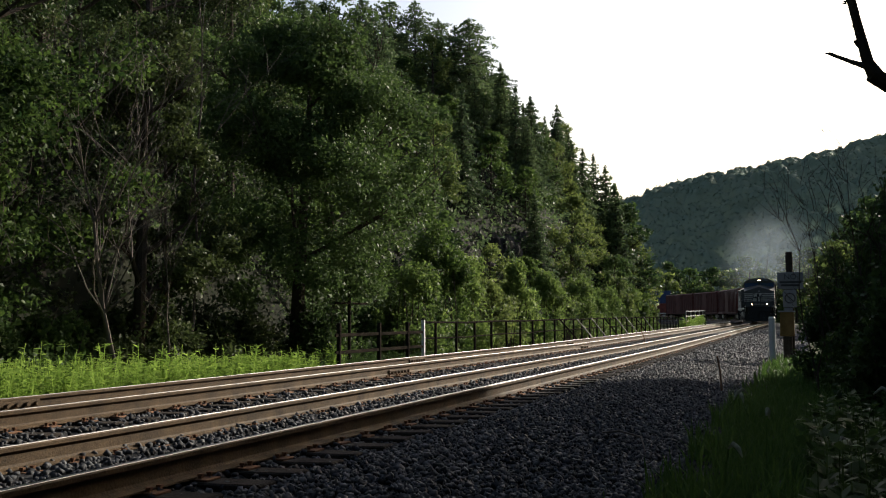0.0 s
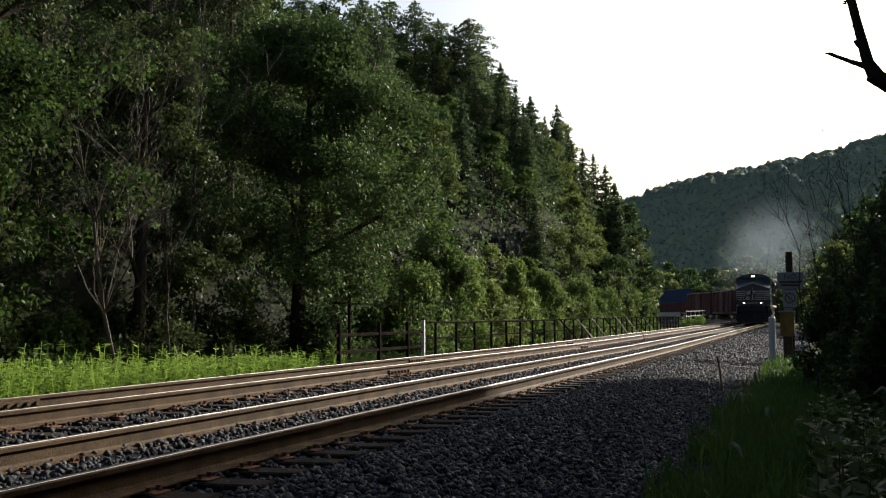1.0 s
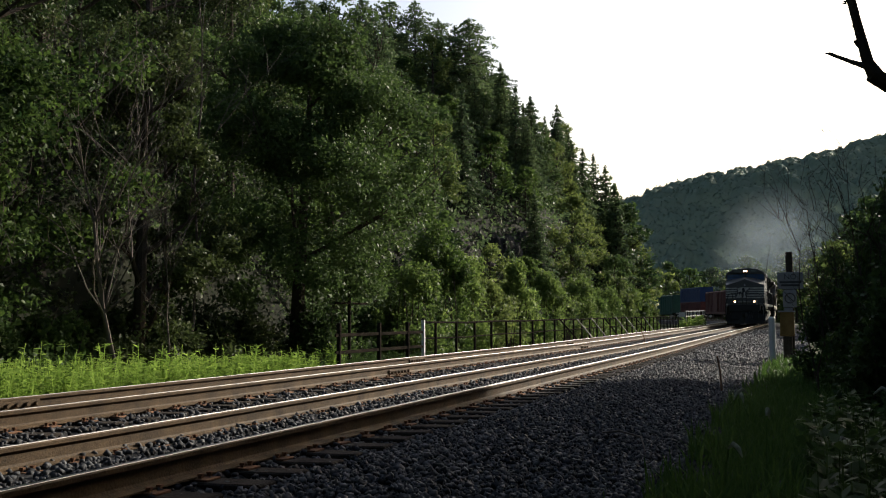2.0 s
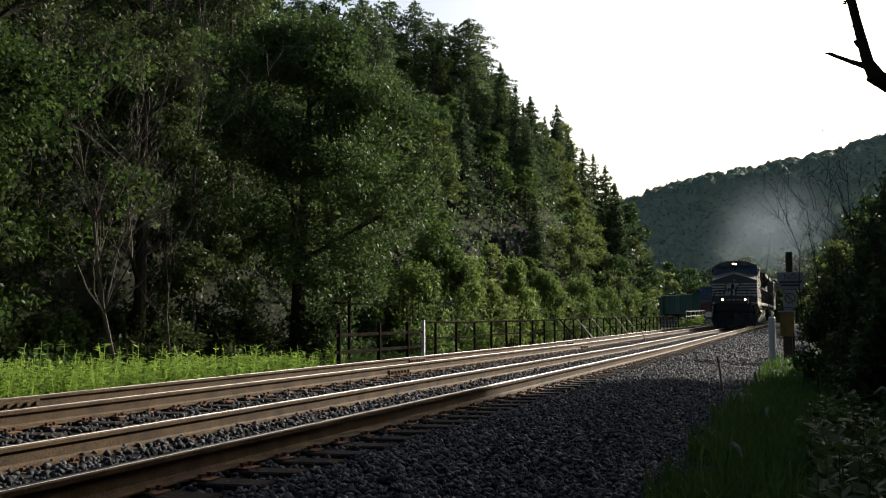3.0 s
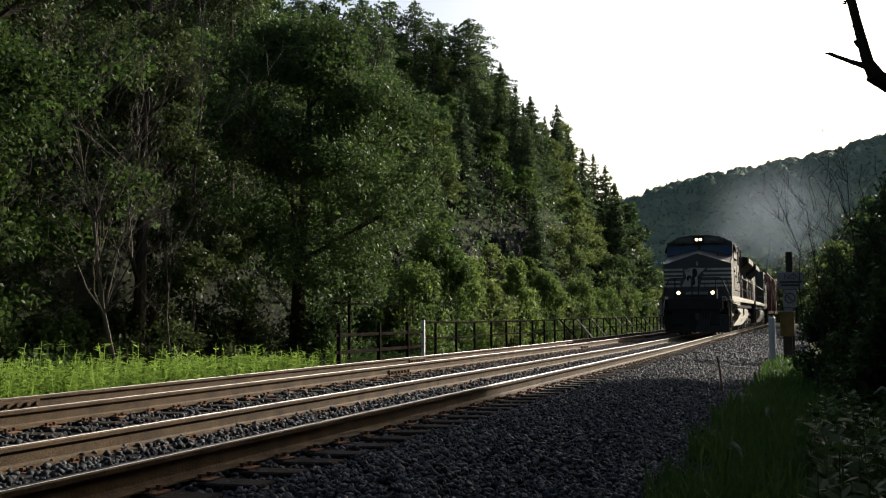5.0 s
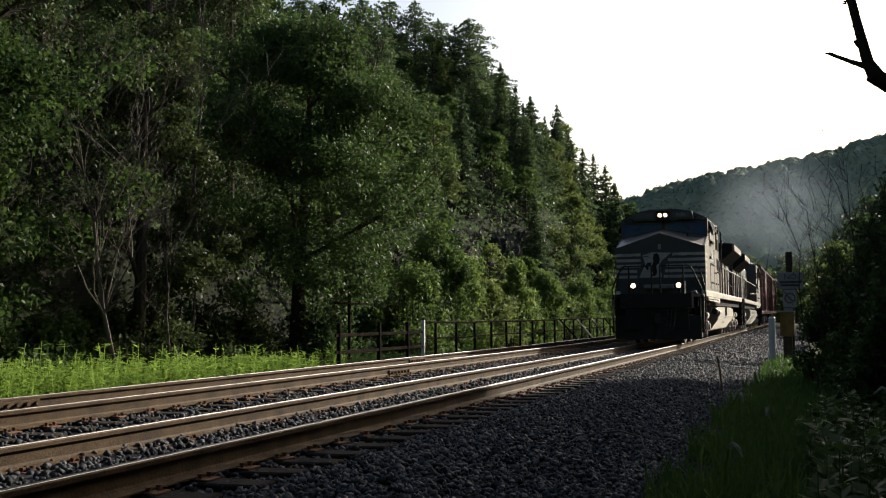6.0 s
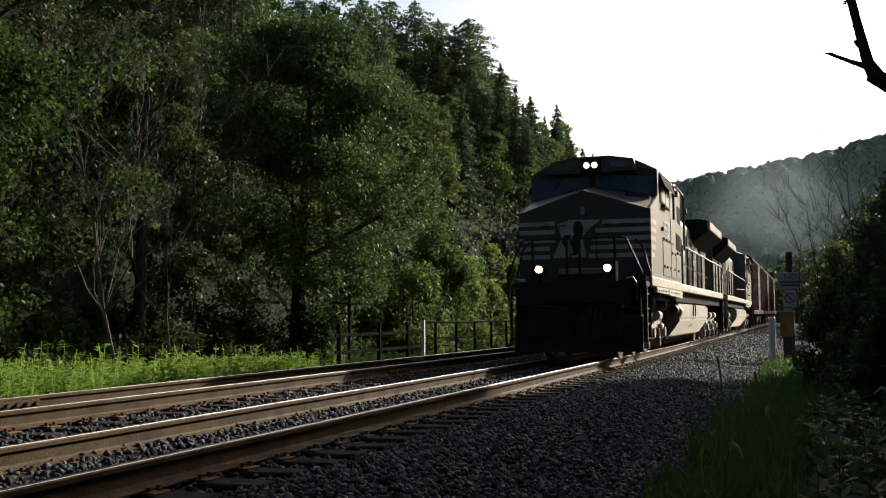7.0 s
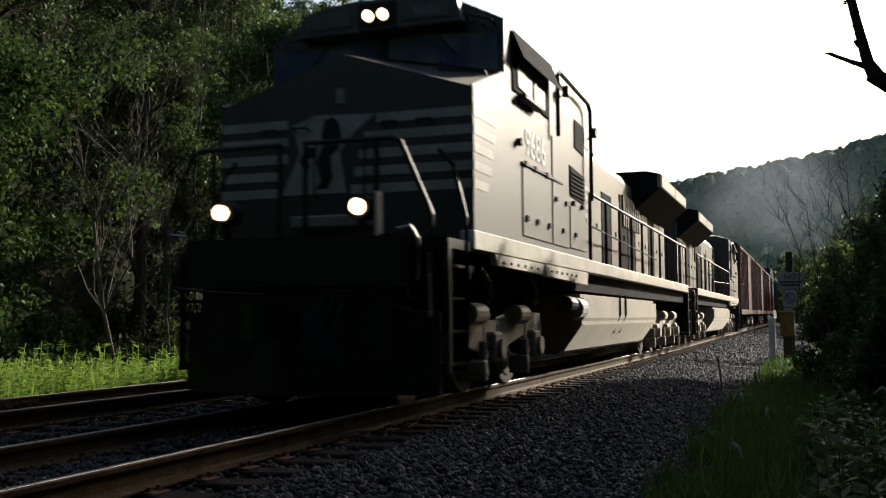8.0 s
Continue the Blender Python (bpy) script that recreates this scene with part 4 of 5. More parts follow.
for z, w in ((1.88, 0.3), (1.79, 0.26)):
    part("text_bar", box(bmesh.new(), SX + 0.02 - w, SX + 0.02 + w, SY - 0.137, SY - 0.131, z - 0.03, z + 0.03), M_INK, plate)
plate = part("symbol_plate", box(bmesh.new(), SX - 0.2, SX + 0.18, SY - 0.13, SY - 0.105, 1.14, 1.66, 0.006), M_SIGN, sign)
bm = bmesh.new()
for k in range(24):
    a, b = k * math.tau / 24, (k + 1) * math.tau / 24
    tube(bm, [(SX + 0.14 * math.cos(a), SY - 0.134, 1.41 + 0.14 * math.sin(a)), (SX + 0.14 * math.cos(b), SY - 0.134, 1.41 + 0.14 * math.sin(b))], [0.016, 0.016], 4)
tube(bm, [(SX - 0.1, SY - 0.134, 1.51), (SX + 0.1, SY - 0.134, 1.31)], [0.016, 0.016], 4)
part("barred_circle", bm, M_INK, plate)
part("label_plate", box(bmesh.new(), SX - 0.17, SX + 0.06, SY - 0.13, SY - 0.105, 0.9, 1.12, 0.005), M_SIGN, sign)
cabinet = empty("equipment_box", "faded yellow equipment box strapped to the sign post", "utility box")
part("case", box(bmesh.new(), SX - 0.3, SX + 0.1, SY - 0.36, SY - 0.13, 0.3, 1.0, 0.02), M_YELLOW, cabinet)
part("lid", box(bmesh.new(), SX - 0.34, SX + 0.13, SY - 0.4, SY - 0.11, 1.0, 1.04, 0.01), M_SIGN, cabinet)
part("pedestal", box(bmesh.new(), SX - 0.22, SX + 0.04, SY - 0.34, SY - 0.14, -0.8, 0.3, 0.02), M_BARK, cabinet)
stake = empty("iron_stake", "thin rusty iron stake driven into the gravel", "stake")
part("rod", tube(bmesh.new(), [(-1.44, 18.2, -0.7), (-1.48, 18.3, -0.1), (-1.53, 18.35, 0.17)], [0.02, 0.018, 0.016], 6), M_PLATE, stake)
stake = empty("iron_stake", "thin leaning iron stake between the two tracks", "stake")
part("rod", tube(bmesh.new(), [(-6.3, 41.6, -0.5), (-6.42, 41.9, 0.0), (-6.6, 42.1, 0.44)], [0.022, 0.02, 0.018], 6), M_PLATE, stake)
twig = empty("dry_stick", "dry bent stick lying on the gravel", "stick")
part("stick", tube(bmesh.new(), [(-2.1, 10.6, -0.36), (-1.85, 10.3, -0.3), (-1.6, 10.1, -0.33), (-1.5, 9.7, -0.42)], [0.012, 0.014, 0.011, 0.006], 5), M_DEAD, twig)

# ---- train ----
TRAIN, WHEELS = [], []
M_LOCO = mat("dusty_black_paint", (0.009, 0.0095, 0.0115), 0.45, vary=0.35, scale=1.2, second=(0.022, 0.022, 0.023), spec=0.7, bump=0.05, bump_scale=6, dust=0.25)
M_SILL = mat("road_grimed_white_paint", (0.5, 0.46, 0.38), 0.5, vary=0.2, scale=2, second=(0.66, 0.62, 0.53))
M_STRIPE = mat("white_stripe_paint", (0.29, 0.275, 0.24), 0.45, vary=0.35, scale=3, dust=0.2)
M_NUMBER = mat("white_number_paint", (0.75, 0.74, 0.7), 0.5, vary=0.08, scale=4)
M_TRUCK = mat("grimy_cast_steel", (0.15, 0.13, 0.105), 0.6, vary=0.45, scale=4, second=(0.3, 0.265, 0.21), bump=0.2, bump_scale=30, dust=0.5)
M_BLACK = mat("black_steel", (0.01, 0.01, 0.01), 0.5, vary=0.3, scale=4, spec=0.25)
M_TANK = mat("dusty_tank_paint", (0.15, 0.135, 0.11), 0.5, vary=0.35, scale=1.5, second=(0.25, 0.225, 0.185), dust=0.4)
# Matt black: shade under the radiator and along the underframe put into the material.
M_UNDERSIDE = mat("matt_shade_black", (0.01, 0.0098, 0.0095), 0.9, vary=0.4, scale=4, second=(0.024, 0.022, 0.02))
# Near-black colour painting the shade inside openings onto flat plates.
M_VOID = mat("painted_opening_shade", (0.004, 0.004, 0.004), 0.9, vary=0.1, scale=4, spec=0.1)
# Blue base stands in for the sky's reflection in the windshield.
M_GLASS = mat("sky_painted_cab_glass", (0.03, 0.055, 0.13), 0.06, vary=0.1, scale=1, spec=0.8)
M_WHEEL = mat("worn_wheel_steel", (0.1, 0.085, 0.07), 0.5, 0.3, vary=0.3, scale=5)
M_TREAD = mat("bright_wheel_tread", (0.5, 0.48, 0.45), 0.35, 1.0, vary=0.1, scale=5)
M_LAMP = glow_mat("lit_lamp_glass", (1.0, 0.62, 0.36), 5.0)
M_GREY = mat("grey_panel", (0.2, 0.2, 0.2), 0.5, vary=0.2, scale=5)
M_BOARD = mat("dark_number_board", (0.045, 0.055, 0.045), 0.5, vary=0.2, scale=5)
M_DIM = mat("dim_number_paint", (0.16, 0.17, 0.16), 0.6, vary=0.1, scale=5)
M_BRIGHT = mat("worn_bright_steel", (0.3, 0.3, 0.29), 0.35, 0.8, vary=0.2, scale=8)


def ring_at(outline, y):
    return [(x, y, z) for x, z in outline]


def loft(bm, sections):
    """Closed cross-sections with equal counts joined front to back, capped."""
    rings = [[bm.verts.new(p) for p in s] for s in sections]
    n = len(rings[0])
    for a, b in zip(rings, rings[1:]):
        for i in range(n):
            bm.faces.new((a[i], a[(i + 1) % n], b[(i + 1) % n], b[i]))
    bm.faces.new(rings[0][::-1])
    bm.faces.new(rings[-1])
    return bm


def panel(bm, pts, thick, axis):
    """A flat plate through points, thickened along an axis."""
    off = Vector({"x": (thick, 0, 0), "y": (0, thick, 0), "z": (0, 0, thick)}[axis])
    a = [bm.verts.new(p) for p in pts]
    b = [bm.verts.new(Vector(p) + off) for p in pts]
    n = len(pts)
    for i in range(n):
        bm.faces.new((a[i], a[(i + 1) % n], b[(i + 1) % n], b[i]))
    bm.faces.new(a[::-1])
    bm.faces.new(b)
    return bm


def wheelset(parent, y, r=0.508, keyed=True):
    """Axle with two flanged wheels; it turns about its own axis."""
    bm = bmesh.new()
    cyl(bm, (-0.95, 0, 0), (0.95, 0, 0), 0.085, 10)
    for s in (-1, 1):
        cyl(bm, (s * 0.685, 0, 0), (s * 0.82, 0, 0), r, 28)
        cyl(bm, (s * 0.665, 0, 0), (s * 0.695, 0, 0), r + 0.028, 28)
        cyl(bm, (s * 0.815, 0, 0), (s * 0.835, 0, 0), r * 0.78, 20)
        cyl(bm, (s * 0.82, 0, 0), (s * 0.88, 0, 0), 0.14, 10)
        for k in range(4):
            a = k * math.tau / 4
            cyl(bm, (s * 0.82, 0.27 * math.cos(a), 0.27 * math.sin(a)), (s * 0.842, 0.27 * math.cos(a), 0.27 * math.sin(a)), 0.05, 8)
    w = part("wheelset", bm, M_WHEEL, parent, "steel axle with two flanged wheels")
    w.location = (0, y, r)
    if keyed:
        WHEELS.append((w, y, r))
    return w


def loco_truck(parent, axles):
    """Cast three-axle truck frame with axle boxes, springs and brake cylinders."""
    for s in (-1, 1):
        bm = bmesh.new()
        y0, y1 = axles[0] - 0.62, axles[2] + 0.62
        prism(bm, [(y0, 0.72), (y0 + 0.1, 0.95), (axles[0] + 0.5, 0.98), (axles[1] - 0.5, 0.86), (axles[1] + 0.5, 0.86), (axles[2] - 0.5, 0.98), (y1 - 0.1, 0.95), (y1, 0.72),
                   (axles[2] + 0.36, 0.62), (axles[2] - 0.36, 0.66), (axles[1] + 0.45, 0.5), (axles[1] - 0.45, 0.5), (axles[0] + 0.36, 0.66), (axles[0] - 0.36, 0.62)], "x", s * 1.02, s * 1.16)
        f = part("truck_sideframe", bm, M_TRUCK, parent)
        for y in axles:
            bm = bmesh.new()
            box(bm, s * 1.0, s * 1.27, y - 0.17, y + 0.17, 0.36, 0.72, 0.03)
            cyl(bm, (s * 1.2, y, 0.52), (s * 1.33, y, 0.52), 0.12, 14)
            for d in (-0.27, 0.27):
                cyl(bm, (s * 1.1, y + d, 0.5), (s * 1.1, y + d, 0.8), 0.075, 10)
                box(bm, s * 1.0, s * 1.2, y + d - 0.1, y + d + 0.1, 0.42, 0.5, 0.01)
            part("axle_box", bm, M_TRUCK, f)
            bm = bmesh.new()
            box(bm, s * 1.12, s * 1.24, y - 0.44, y - 0.36, 0.18, 0.62, 0.02)
            box(bm, s * 1.0, s * 1.26, y - 0.52, y - 0.4, 0.16, 0.4, 0.02)
            part("sand_pipe", bm, M_TRUCK, f)
        for y in ((axles[0] + axles[1]) / 2, (axles[1] + axles[2]) / 2):
            bm = bmesh.new()
            cyl(bm, (s * 1.24, y - 0.2, 0.93), (s * 1.24, y + 0.25, 0.93), 0.12, 14)
            cyl(bm, (s * 1.24, y + 0.25, 0.93), (s * 1.24, y + 0.5, 0.88), 0.03, 8)
            box(bm, s * 1.1, s * 1.24, y - 0.06, y + 0.06, 0.8, 0.94)
            part("brake_cylinder", bm, M_TRUCK, f)
    bm = box(bmesh.new(), -1.0, 1.0, axles[1] - 0.35, axles[1] + 0.35, 0.62, 1.1, 0.05)
    box(bm, -0.9, 0.9, axles[0] - 0.5, axles[2] + 0.5, 0.6, 0.85)
    part("bolster", bm, M_BLACK, parent)


def build_locomotive():
    top = empty("locomotive", "black diesel freight locomotive with white stripes and lit headlights", "locomotive", "locomotives")
    # frame and deck
    bm = box(bmesh.new(), -1.38, 1.38, 0.55, 20.5, 1.3, 1.62)
    box(bm, -0.5, 0.5, 0.6, 20.4, 1.0, 1.3)
    part("underframe", bm, M_UNDERSIDE, top)
    for s in (-1, 1):
        bm = box(bmesh.new(), s * 1.38, s * 1.535, 1.04, 20.5, 1.585, 1.79, 0.01)
        part("sill", bm, M_SILL, top, "grimy white sill stripe")
        bm = bmesh.new()
        for pts in ([(1.78, 1.58), (1.86, 1.46), (3.86, 1.44), (3.92, 1.58)], [(4.0, 1.58), (4.05, 1.43), (6.6, 1.39), (6.68, 1.58)]):
            sk = part("side_skirt", prism(bmesh.new(), pts, "x", s * 1.45, s * 1.53), M_SILL, top)
            for k in range(6):
                y = pts[0][0] + 0.3 + k * 0.3
                part("bolt", cyl(bmesh.new(), (s * 1.52, y, 1.5), (s * 1.545, y, 1.5), 0.018, 6), M_BLACK, sk)
    bm = prism(bmesh.new(), [(-1.2, -0.02), (1.2, -0.02), (1.5, 0.35), (1.5, 1.06), (-1.5, 1.06), (-1.5, 0.35)], "z", 1.56, 1.66)
    box(bm, -1.5, 1.5, 6.6, 20.55, 1.62, 1.80)
    part("deck", bm, M_BLACK, top)
    # pilot, plow, steps
    bm = prism(bmesh.new(), [(-1.16, -0.08), (1.16, -0.08), (1.22, 0.0), (1.1, 0.06), (-1.1, 0.06), (-1.22, 0.0)], "z", 1.2, 1.68)
    box(bm, -1.05, 1.05, 0.0, 0.08, 0.5, 1.2, 0.01)
    part("pilot", bm, M_BLACK, top)
    bm = bmesh.new()
    loft(bm, [[(-1.42, 0.3, 0.16), (-1.42, 0.35, 0.95), (-1.42, 0.38, 0.95), (-1.42, 0.36, 0.16)],
              [(0, -0.25, 0.16), (0, -0.08, 0.95), (0, -0.03, 0.95), (0, -0.2, 0.16)],
              [(1.42, 0.3, 0.16), (1.42, 0.35, 0.95), (1.42, 0.38, 0.95), (1.42, 0.36, 0.16)]])
    part("snow_plow", bm, M_BLACK, top)
    for y0, y1 in ((0.3, 0.85), (20.55, 21.2)):
        for s in (-1, 1):
            for k in range(4):
                part("step", box(bmesh.new(), s * 1.08, s * 1.5, y0 + 0.05, y1, 0.42 + k * 0.32, 0.45 + k * 0.32), M_BLACK, top)
            bm = bmesh.new()
            box(bm, s * 1.05, s * 1.52, y1, y1 + 0.03, 0.36, 1.6)
            part("step_back", bm, M_BLACK, top)
            part("step_post", box(bmesh.new(), s * 1.47, s * 1.52, y0, y0 + 0.09, 0.36, 1.6), M_BLACK, top)
    bm = box(bmesh.new(), -1.45, 1.45, 20.5, 21.25, 1.56, 1.72, 0.01)
    box(bm, -1.5, 1.5, 21.2, 21.3, 0.9, 1.7)
    part("rear_platform", bm, M_BLACK, top)
    for y, s in ((-0.05, -1), (21.3, 1)):
        bm = box(bmesh.new(), -0.12, 0.12, y, y + s * 0.4, 0.74, 0.98, 0.02)
        prism(bm, [(-0.17, y + s * 0.35), (0.17, y + s * 0.35), (0.2, y + s * 0.62), (0.05, y + s * 0.72), (-0.2, y + s * 0.56)], "z", 0.7, 1.02)
        part("coupler", bm, M_BLACK, top)
        for x in (0.38, 0.5, 0.62):
            part("brake_hose", tube(bmesh.new(), [(x, y, 1.1), (x + 0.02, y + s * 0.22, 0.95), (x, y + s * 0.28, 0.7), (x - 0.03, y + s * 0.36, 0.55)], [0.022] * 4, 6), M_BLACK, top)
    # nose
    bm = bmesh.new()
    loft(bm, [[(-1.515, 1.09, 1.66), (1.515, 1.09, 1.66), (1.515, 1.09, 3.29), (0, 1.09, 3.78), (-1.515, 1.09, 3.29)],
              [(-1.515, 2.25, 1.66), (1.515, 2.25, 1.66), (1.515, 2.25, 3.69), (0, 2.25, 4.0), (-1.515, 2.25, 3.69)]])
    nose = part("nose", bm, M_LOCO, top)
    for z in (3.04, 2.85, 2.66, 2.47, 2.28):
        h = 0.1
        k = (z - 2.28) / 0.76
        for x0, x1 in ((-1.5, -0.66 - 0.12 * (z < 2.6)), (0.42 - 0.3 * max(0.0, 1 - k) ** 0.5, 1.5)):
            part("stripe", box(bmesh.new(), x0, x1, 1.083, 1.091, z - h / 2, z + h / 2), M_STRIPE, nose)
        for s in (-1, 1):
            a, b = 1.1, 1.62 + 0.34 * k
            bm = panel(bmesh.new(), [(s * 1.515, a, z - h / 2), (s * 1.515, b - 0.03, z - h / 2), (s * 1.515, b, z + h / 2), (s * 1.515, a, z + h / 2)], s * 0.004, "x")
            part("stripe", bm, M_STRIPE, nose)
    bm = bmesh.new()
    panel(bm, [(x, 1.088, z) for x, z in ((-0.72, 2.25), (0.06, 2.25), (-0.02, 2.71), (0.16, 2.91), (0.39, 3.09), (-0.3, 3.12), (-0.6, 3.02), (-0.5, 2.71))], -0.008, "y")
    part("emblem_panel", bm, M_STRIPE, nose, "white painted panel")
    for outline in (((-0.2, 3.06), (-0.1, 3.09), (-0.03, 3.02), (0.0, 2.89), (-0.03, 2.73), (-0.13, 2.65), (-0.2, 2.74), (-0.24, 2.9)),
                    ((-0.3, 2.77), (-0.44, 2.76), (-0.51, 2.62), (-0.44, 2.5), (-0.38, 2.54), (-0.4, 2.64), (-0.3, 2.66)),
                    ((-0.22, 2.78), (-0.3, 2.6), (-0.24, 2.4), (-0.3, 2.3), (-0.16, 2.3), (-0.1, 2.42), (-0.13, 2.66))):
        part("emblem", panel(bmesh.new(), [(x, 1.079, z) for x, z in outline], -0.005, "y"), M_BLACK, nose, "plain dark emblem shape")
    bm = box(bmesh.new(), -0.06, 0.04, 1.07, 1.1, 3.22, 3.4, 0.01)
    part("nose_lamp_cover", bm, M_GREY, nose)
    bm = box(bmesh.new(), -0.55, 0.45, 0.95, 1.09, 1.86, 2.0, 0.02)
    part("nose_step", bm, M_TANK, nose)
    for x in (-0.95, -0.55, 0.5, 0.9):
        bm = tube(bmesh.new(), [(x, 1.09, 2.95), (x, 1.02, 2.98), (x + 0.16, 1.02, 2.98), (x + 0.16, 1.09, 2.95)], [0.014] * 4, 5)
        part("grab_iron", bm, M_BLACK, nose)
    # cab
    bm = bmesh.new()
    low, side, roof = 1.79, 1.515, 4.34
    out = [(-side, low), (side, low), (side, roof), (1.0, 4.6), (0.45, 4.68), (-0.45, 4.68), (-1.0, 4.6), (-side, roof)]
    loft(bm, [ring_at(out, 2.24), ring_at(out, 5.4), ring_at([(x, min(z, 4.5)) for x, z in out], 6.62)])
    cab = part("cab", bm, M_LOCO, top)
    bm = bmesh.new()
    panel(bm, [(-1.06, 2.06, 4.32), (1.06, 2.06, 4.32), (1.0, 2.06, 4.6), (0.42, 2.06, 4.7), (-0.42, 2.06, 4.7), (-1.0, 2.06, 4.6)], 0.3, "y")
    part("number_board_housing", bm, M_LOCO, cab)
    for s in (-1, 1):
        bm = box(bmesh.new(), s * 0.34, s * 0.92, 2.045, 2.062, 4.39, 4.57, 0.005)
        part("number_board", bm, M_BOARD, cab, "unlit dark number board")
        bm = bmesh.new()
        panel(bm, [(s * 0.07, 2.232, 4.0), (s * 1.44, 2.232, 3.73), (s * 1.46, 2.232, 4.18), (s * 0.07, 2.232, 4.27)], -0.02, "y")
        part("windshield", bm, M_GLASS, cab, "windshield pane with the blue sky reflection painted in")
        bm = bmesh.new()
        tube(bm, [(s * 1.3, 2.2, 4.26), (s * 1.25, 2.1, 4.3), (s * 0.5, 2.1, 4.31), (s * 0.45, 2.2, 4.27)], [0.014] * 4, 5)
        tube(bm, [(s * 0.7, 2.19, 4.25), (s * 0.95, 2.17, 3.95)], [0.012, 0.01], 5)
        part("wiper_and_grab", bm, M_BLACK, cab)
        # side windows with visor and sill
        bm = bmesh.new()
        panel(bm, [(s * 1.517, 2.55, 3.58), (s * 1.517, 4.28, 3.55), (s * 1.517, 4.3, 4.26), (s * 1.517, 2.5, 4.26)], s * 0.02, "x")
        win = part("side_window", bm, M_VOID, cab, "framed side window, its dark inside painted, with a drop visor")
        bm = bmesh.new()
        panel(bm, [(s * 1.538, 2.72, 3.64), (s * 1.538, 3.35, 3.62), (s * 1.538, 3.35, 4.0), (s * 1.538, 2.7, 4.0)], s * 0.012, "x")
        panel(bm, [(s * 1.538, 3.45, 3.62), (s * 1.538, 4.0, 3.6), (s * 1.538, 4.0, 4.0), (s * 1.538, 3.45, 4.0)], s * 0.012, "x")
        part("pane", bm, M_GREY, win)
        bm = bmesh.new()
        panel(bm, [(s * 1.53, 2.5, 4.28), (s * 1.53, 4.45, 4.3), (s * 1.66, 4.45, 3.95), (s * 1.66, 2.55, 3.95)], 0.02, "z")
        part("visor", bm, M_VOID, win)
        bm = box(bmesh.new(), s * 1.52, s * 1.63, 2.75, 3.6, 3.5, 3.57, 0.015)
        part("arm_rest", bm, M_BLACK, win)
        bm = bmesh.new()
        panel(bm, [(s * 1.517, 5.85, 3.42), (s * 1.517, 6.5, 3.38), (s * 1.517, 6.5, 3.82), (s * 1.517, 5.85, 3.84)], s * 0.015, "x")
        part("rear_window", bm, M_VOID, cab, "rear side window, its dark inside painted on a plate")
        bm = bmesh.new()
        panel(bm, [(s * 1.517, 5.5, 2.66), (s * 1.517, 6.45, 2.62), (s * 1.517, 6.45, 3.05), (s * 1.517, 5.5, 3.1)], s * 0.012, "x")
        for k in range(6):
            box(bm, s * 1.52, s * 1.545, 5.52, 6.43, 2.68 + k * 0.062, 2.705 + k * 0.062)
        part("vent", bm, M_VOID, cab, "louvred vent painted black for its unlit depth")
        for a, b, z0, z1 in ((2.95, 4.35, 1.88, 2.72), (4.45, 5.4, 1.88, 3.35), (5.5, 6.5, 1.9, 2.5)):
            part("side_door", panel(bmesh.new(), [(s * 1.516, a, z0), (s * 1.516, b, z0), (s * 1.516, b, z1), (s * 1.516, a, z1)], s * 0.014, "x"), M_LOCO, cab)
        for y, z in ((3.05, 2.76), (3.5, 2.76), (4.1, 2.76), (4.6, 2.5), (5.2, 2.5), (5.7, 2.56), (6.3, 2.56), (3.1, 2.1), (3.6, 2.1), (4.2, 2.1), (5.0, 2.1), (5.8, 2.1)):
            part("latch", box(bmesh.new(), s * 1.52, s * 1.56, y - 0.05, y + 0.05, z - 0.03, z + 0.03), M_BLACK, cab)
        part("drip_rail", box(bmesh.new(), s * 1.52, s * 1.545, 2.9, 5.0, 2.745, 2.77), M_BLACK, cab)
        bm = bmesh.new()
        cyl(bm, (s * 1.5, 2.75, 2.98), (s * 1.58, 2.75, 2.98), 0.05, 10)
        part("side_lamp", bm, M_BLACK, cab)
        bm = bmesh.new()
        tube(bm, [(s * 1.6, 4.5, 3.35), (s * 1.6, 4.5, 4.2), (s * 1.6, 4.62, 4.26), (s * 1.6, 6.5, 4.2), (s * 1.6, 6.66, 4.1), (s * 1.6, 6.68, 2.7)], [0.03] * 6, 6)
        part("grab_rail", bm, M_BLACK, cab, "black steel grab rail")
        for y, z in ((4.95, 4.06), (6.85, 3.8)):
            bm = cyl(bmesh.new(), (s * 1.58, y, z), (s * 1.66, y, z), 0.085, 14)
            tube(bm, [(s * 1.5, y, z - 0.1), (s * 1.62, y, z)], [0.012, 0.012], 4)
            part("mirror", bm, M_BLACK, cab, "small round mirror")
    letters("9686", 0.5, M_NUMBER, cab, "cab_number", Matrix(((0, 0, 1, 1.522), (1, 0, 0, 3.58), (0, 1, 0, 2.88), (0, 0, 0, 1))))
    bm = box(bmesh.new(), 1.516, 1.524, 4.05, 4.6, 2.76, 2.8)
    part("cab_plate", bm, M_STRIPE, cab)
    # bell and spray bar on the nose roof, lamp housing, roof grabs
    bm = cyl(bmesh.new(), (0.86, 1.9, 3.62), (0.86, 1.9, 3.76), 0.045, 10, 0.03)
    cyl(bm, (0.86, 1.9, 3.76), (0.86, 1.88, 3.83), 0.03, 10, 0.012)
    box(bm, 0.78, 0.94, 1.84, 1.96, 3.6, 3.65, 0.01)
    part("washer_head", bm, M_BLACK, top)
    part("washer_bar", tube(bmesh.new(), [(0.9, 1.92, 3.72), (1.38, 1.95, 3.66), (1.4, 1.97, 3.58)], [0.014] * 3, 5), M_BLACK, top)
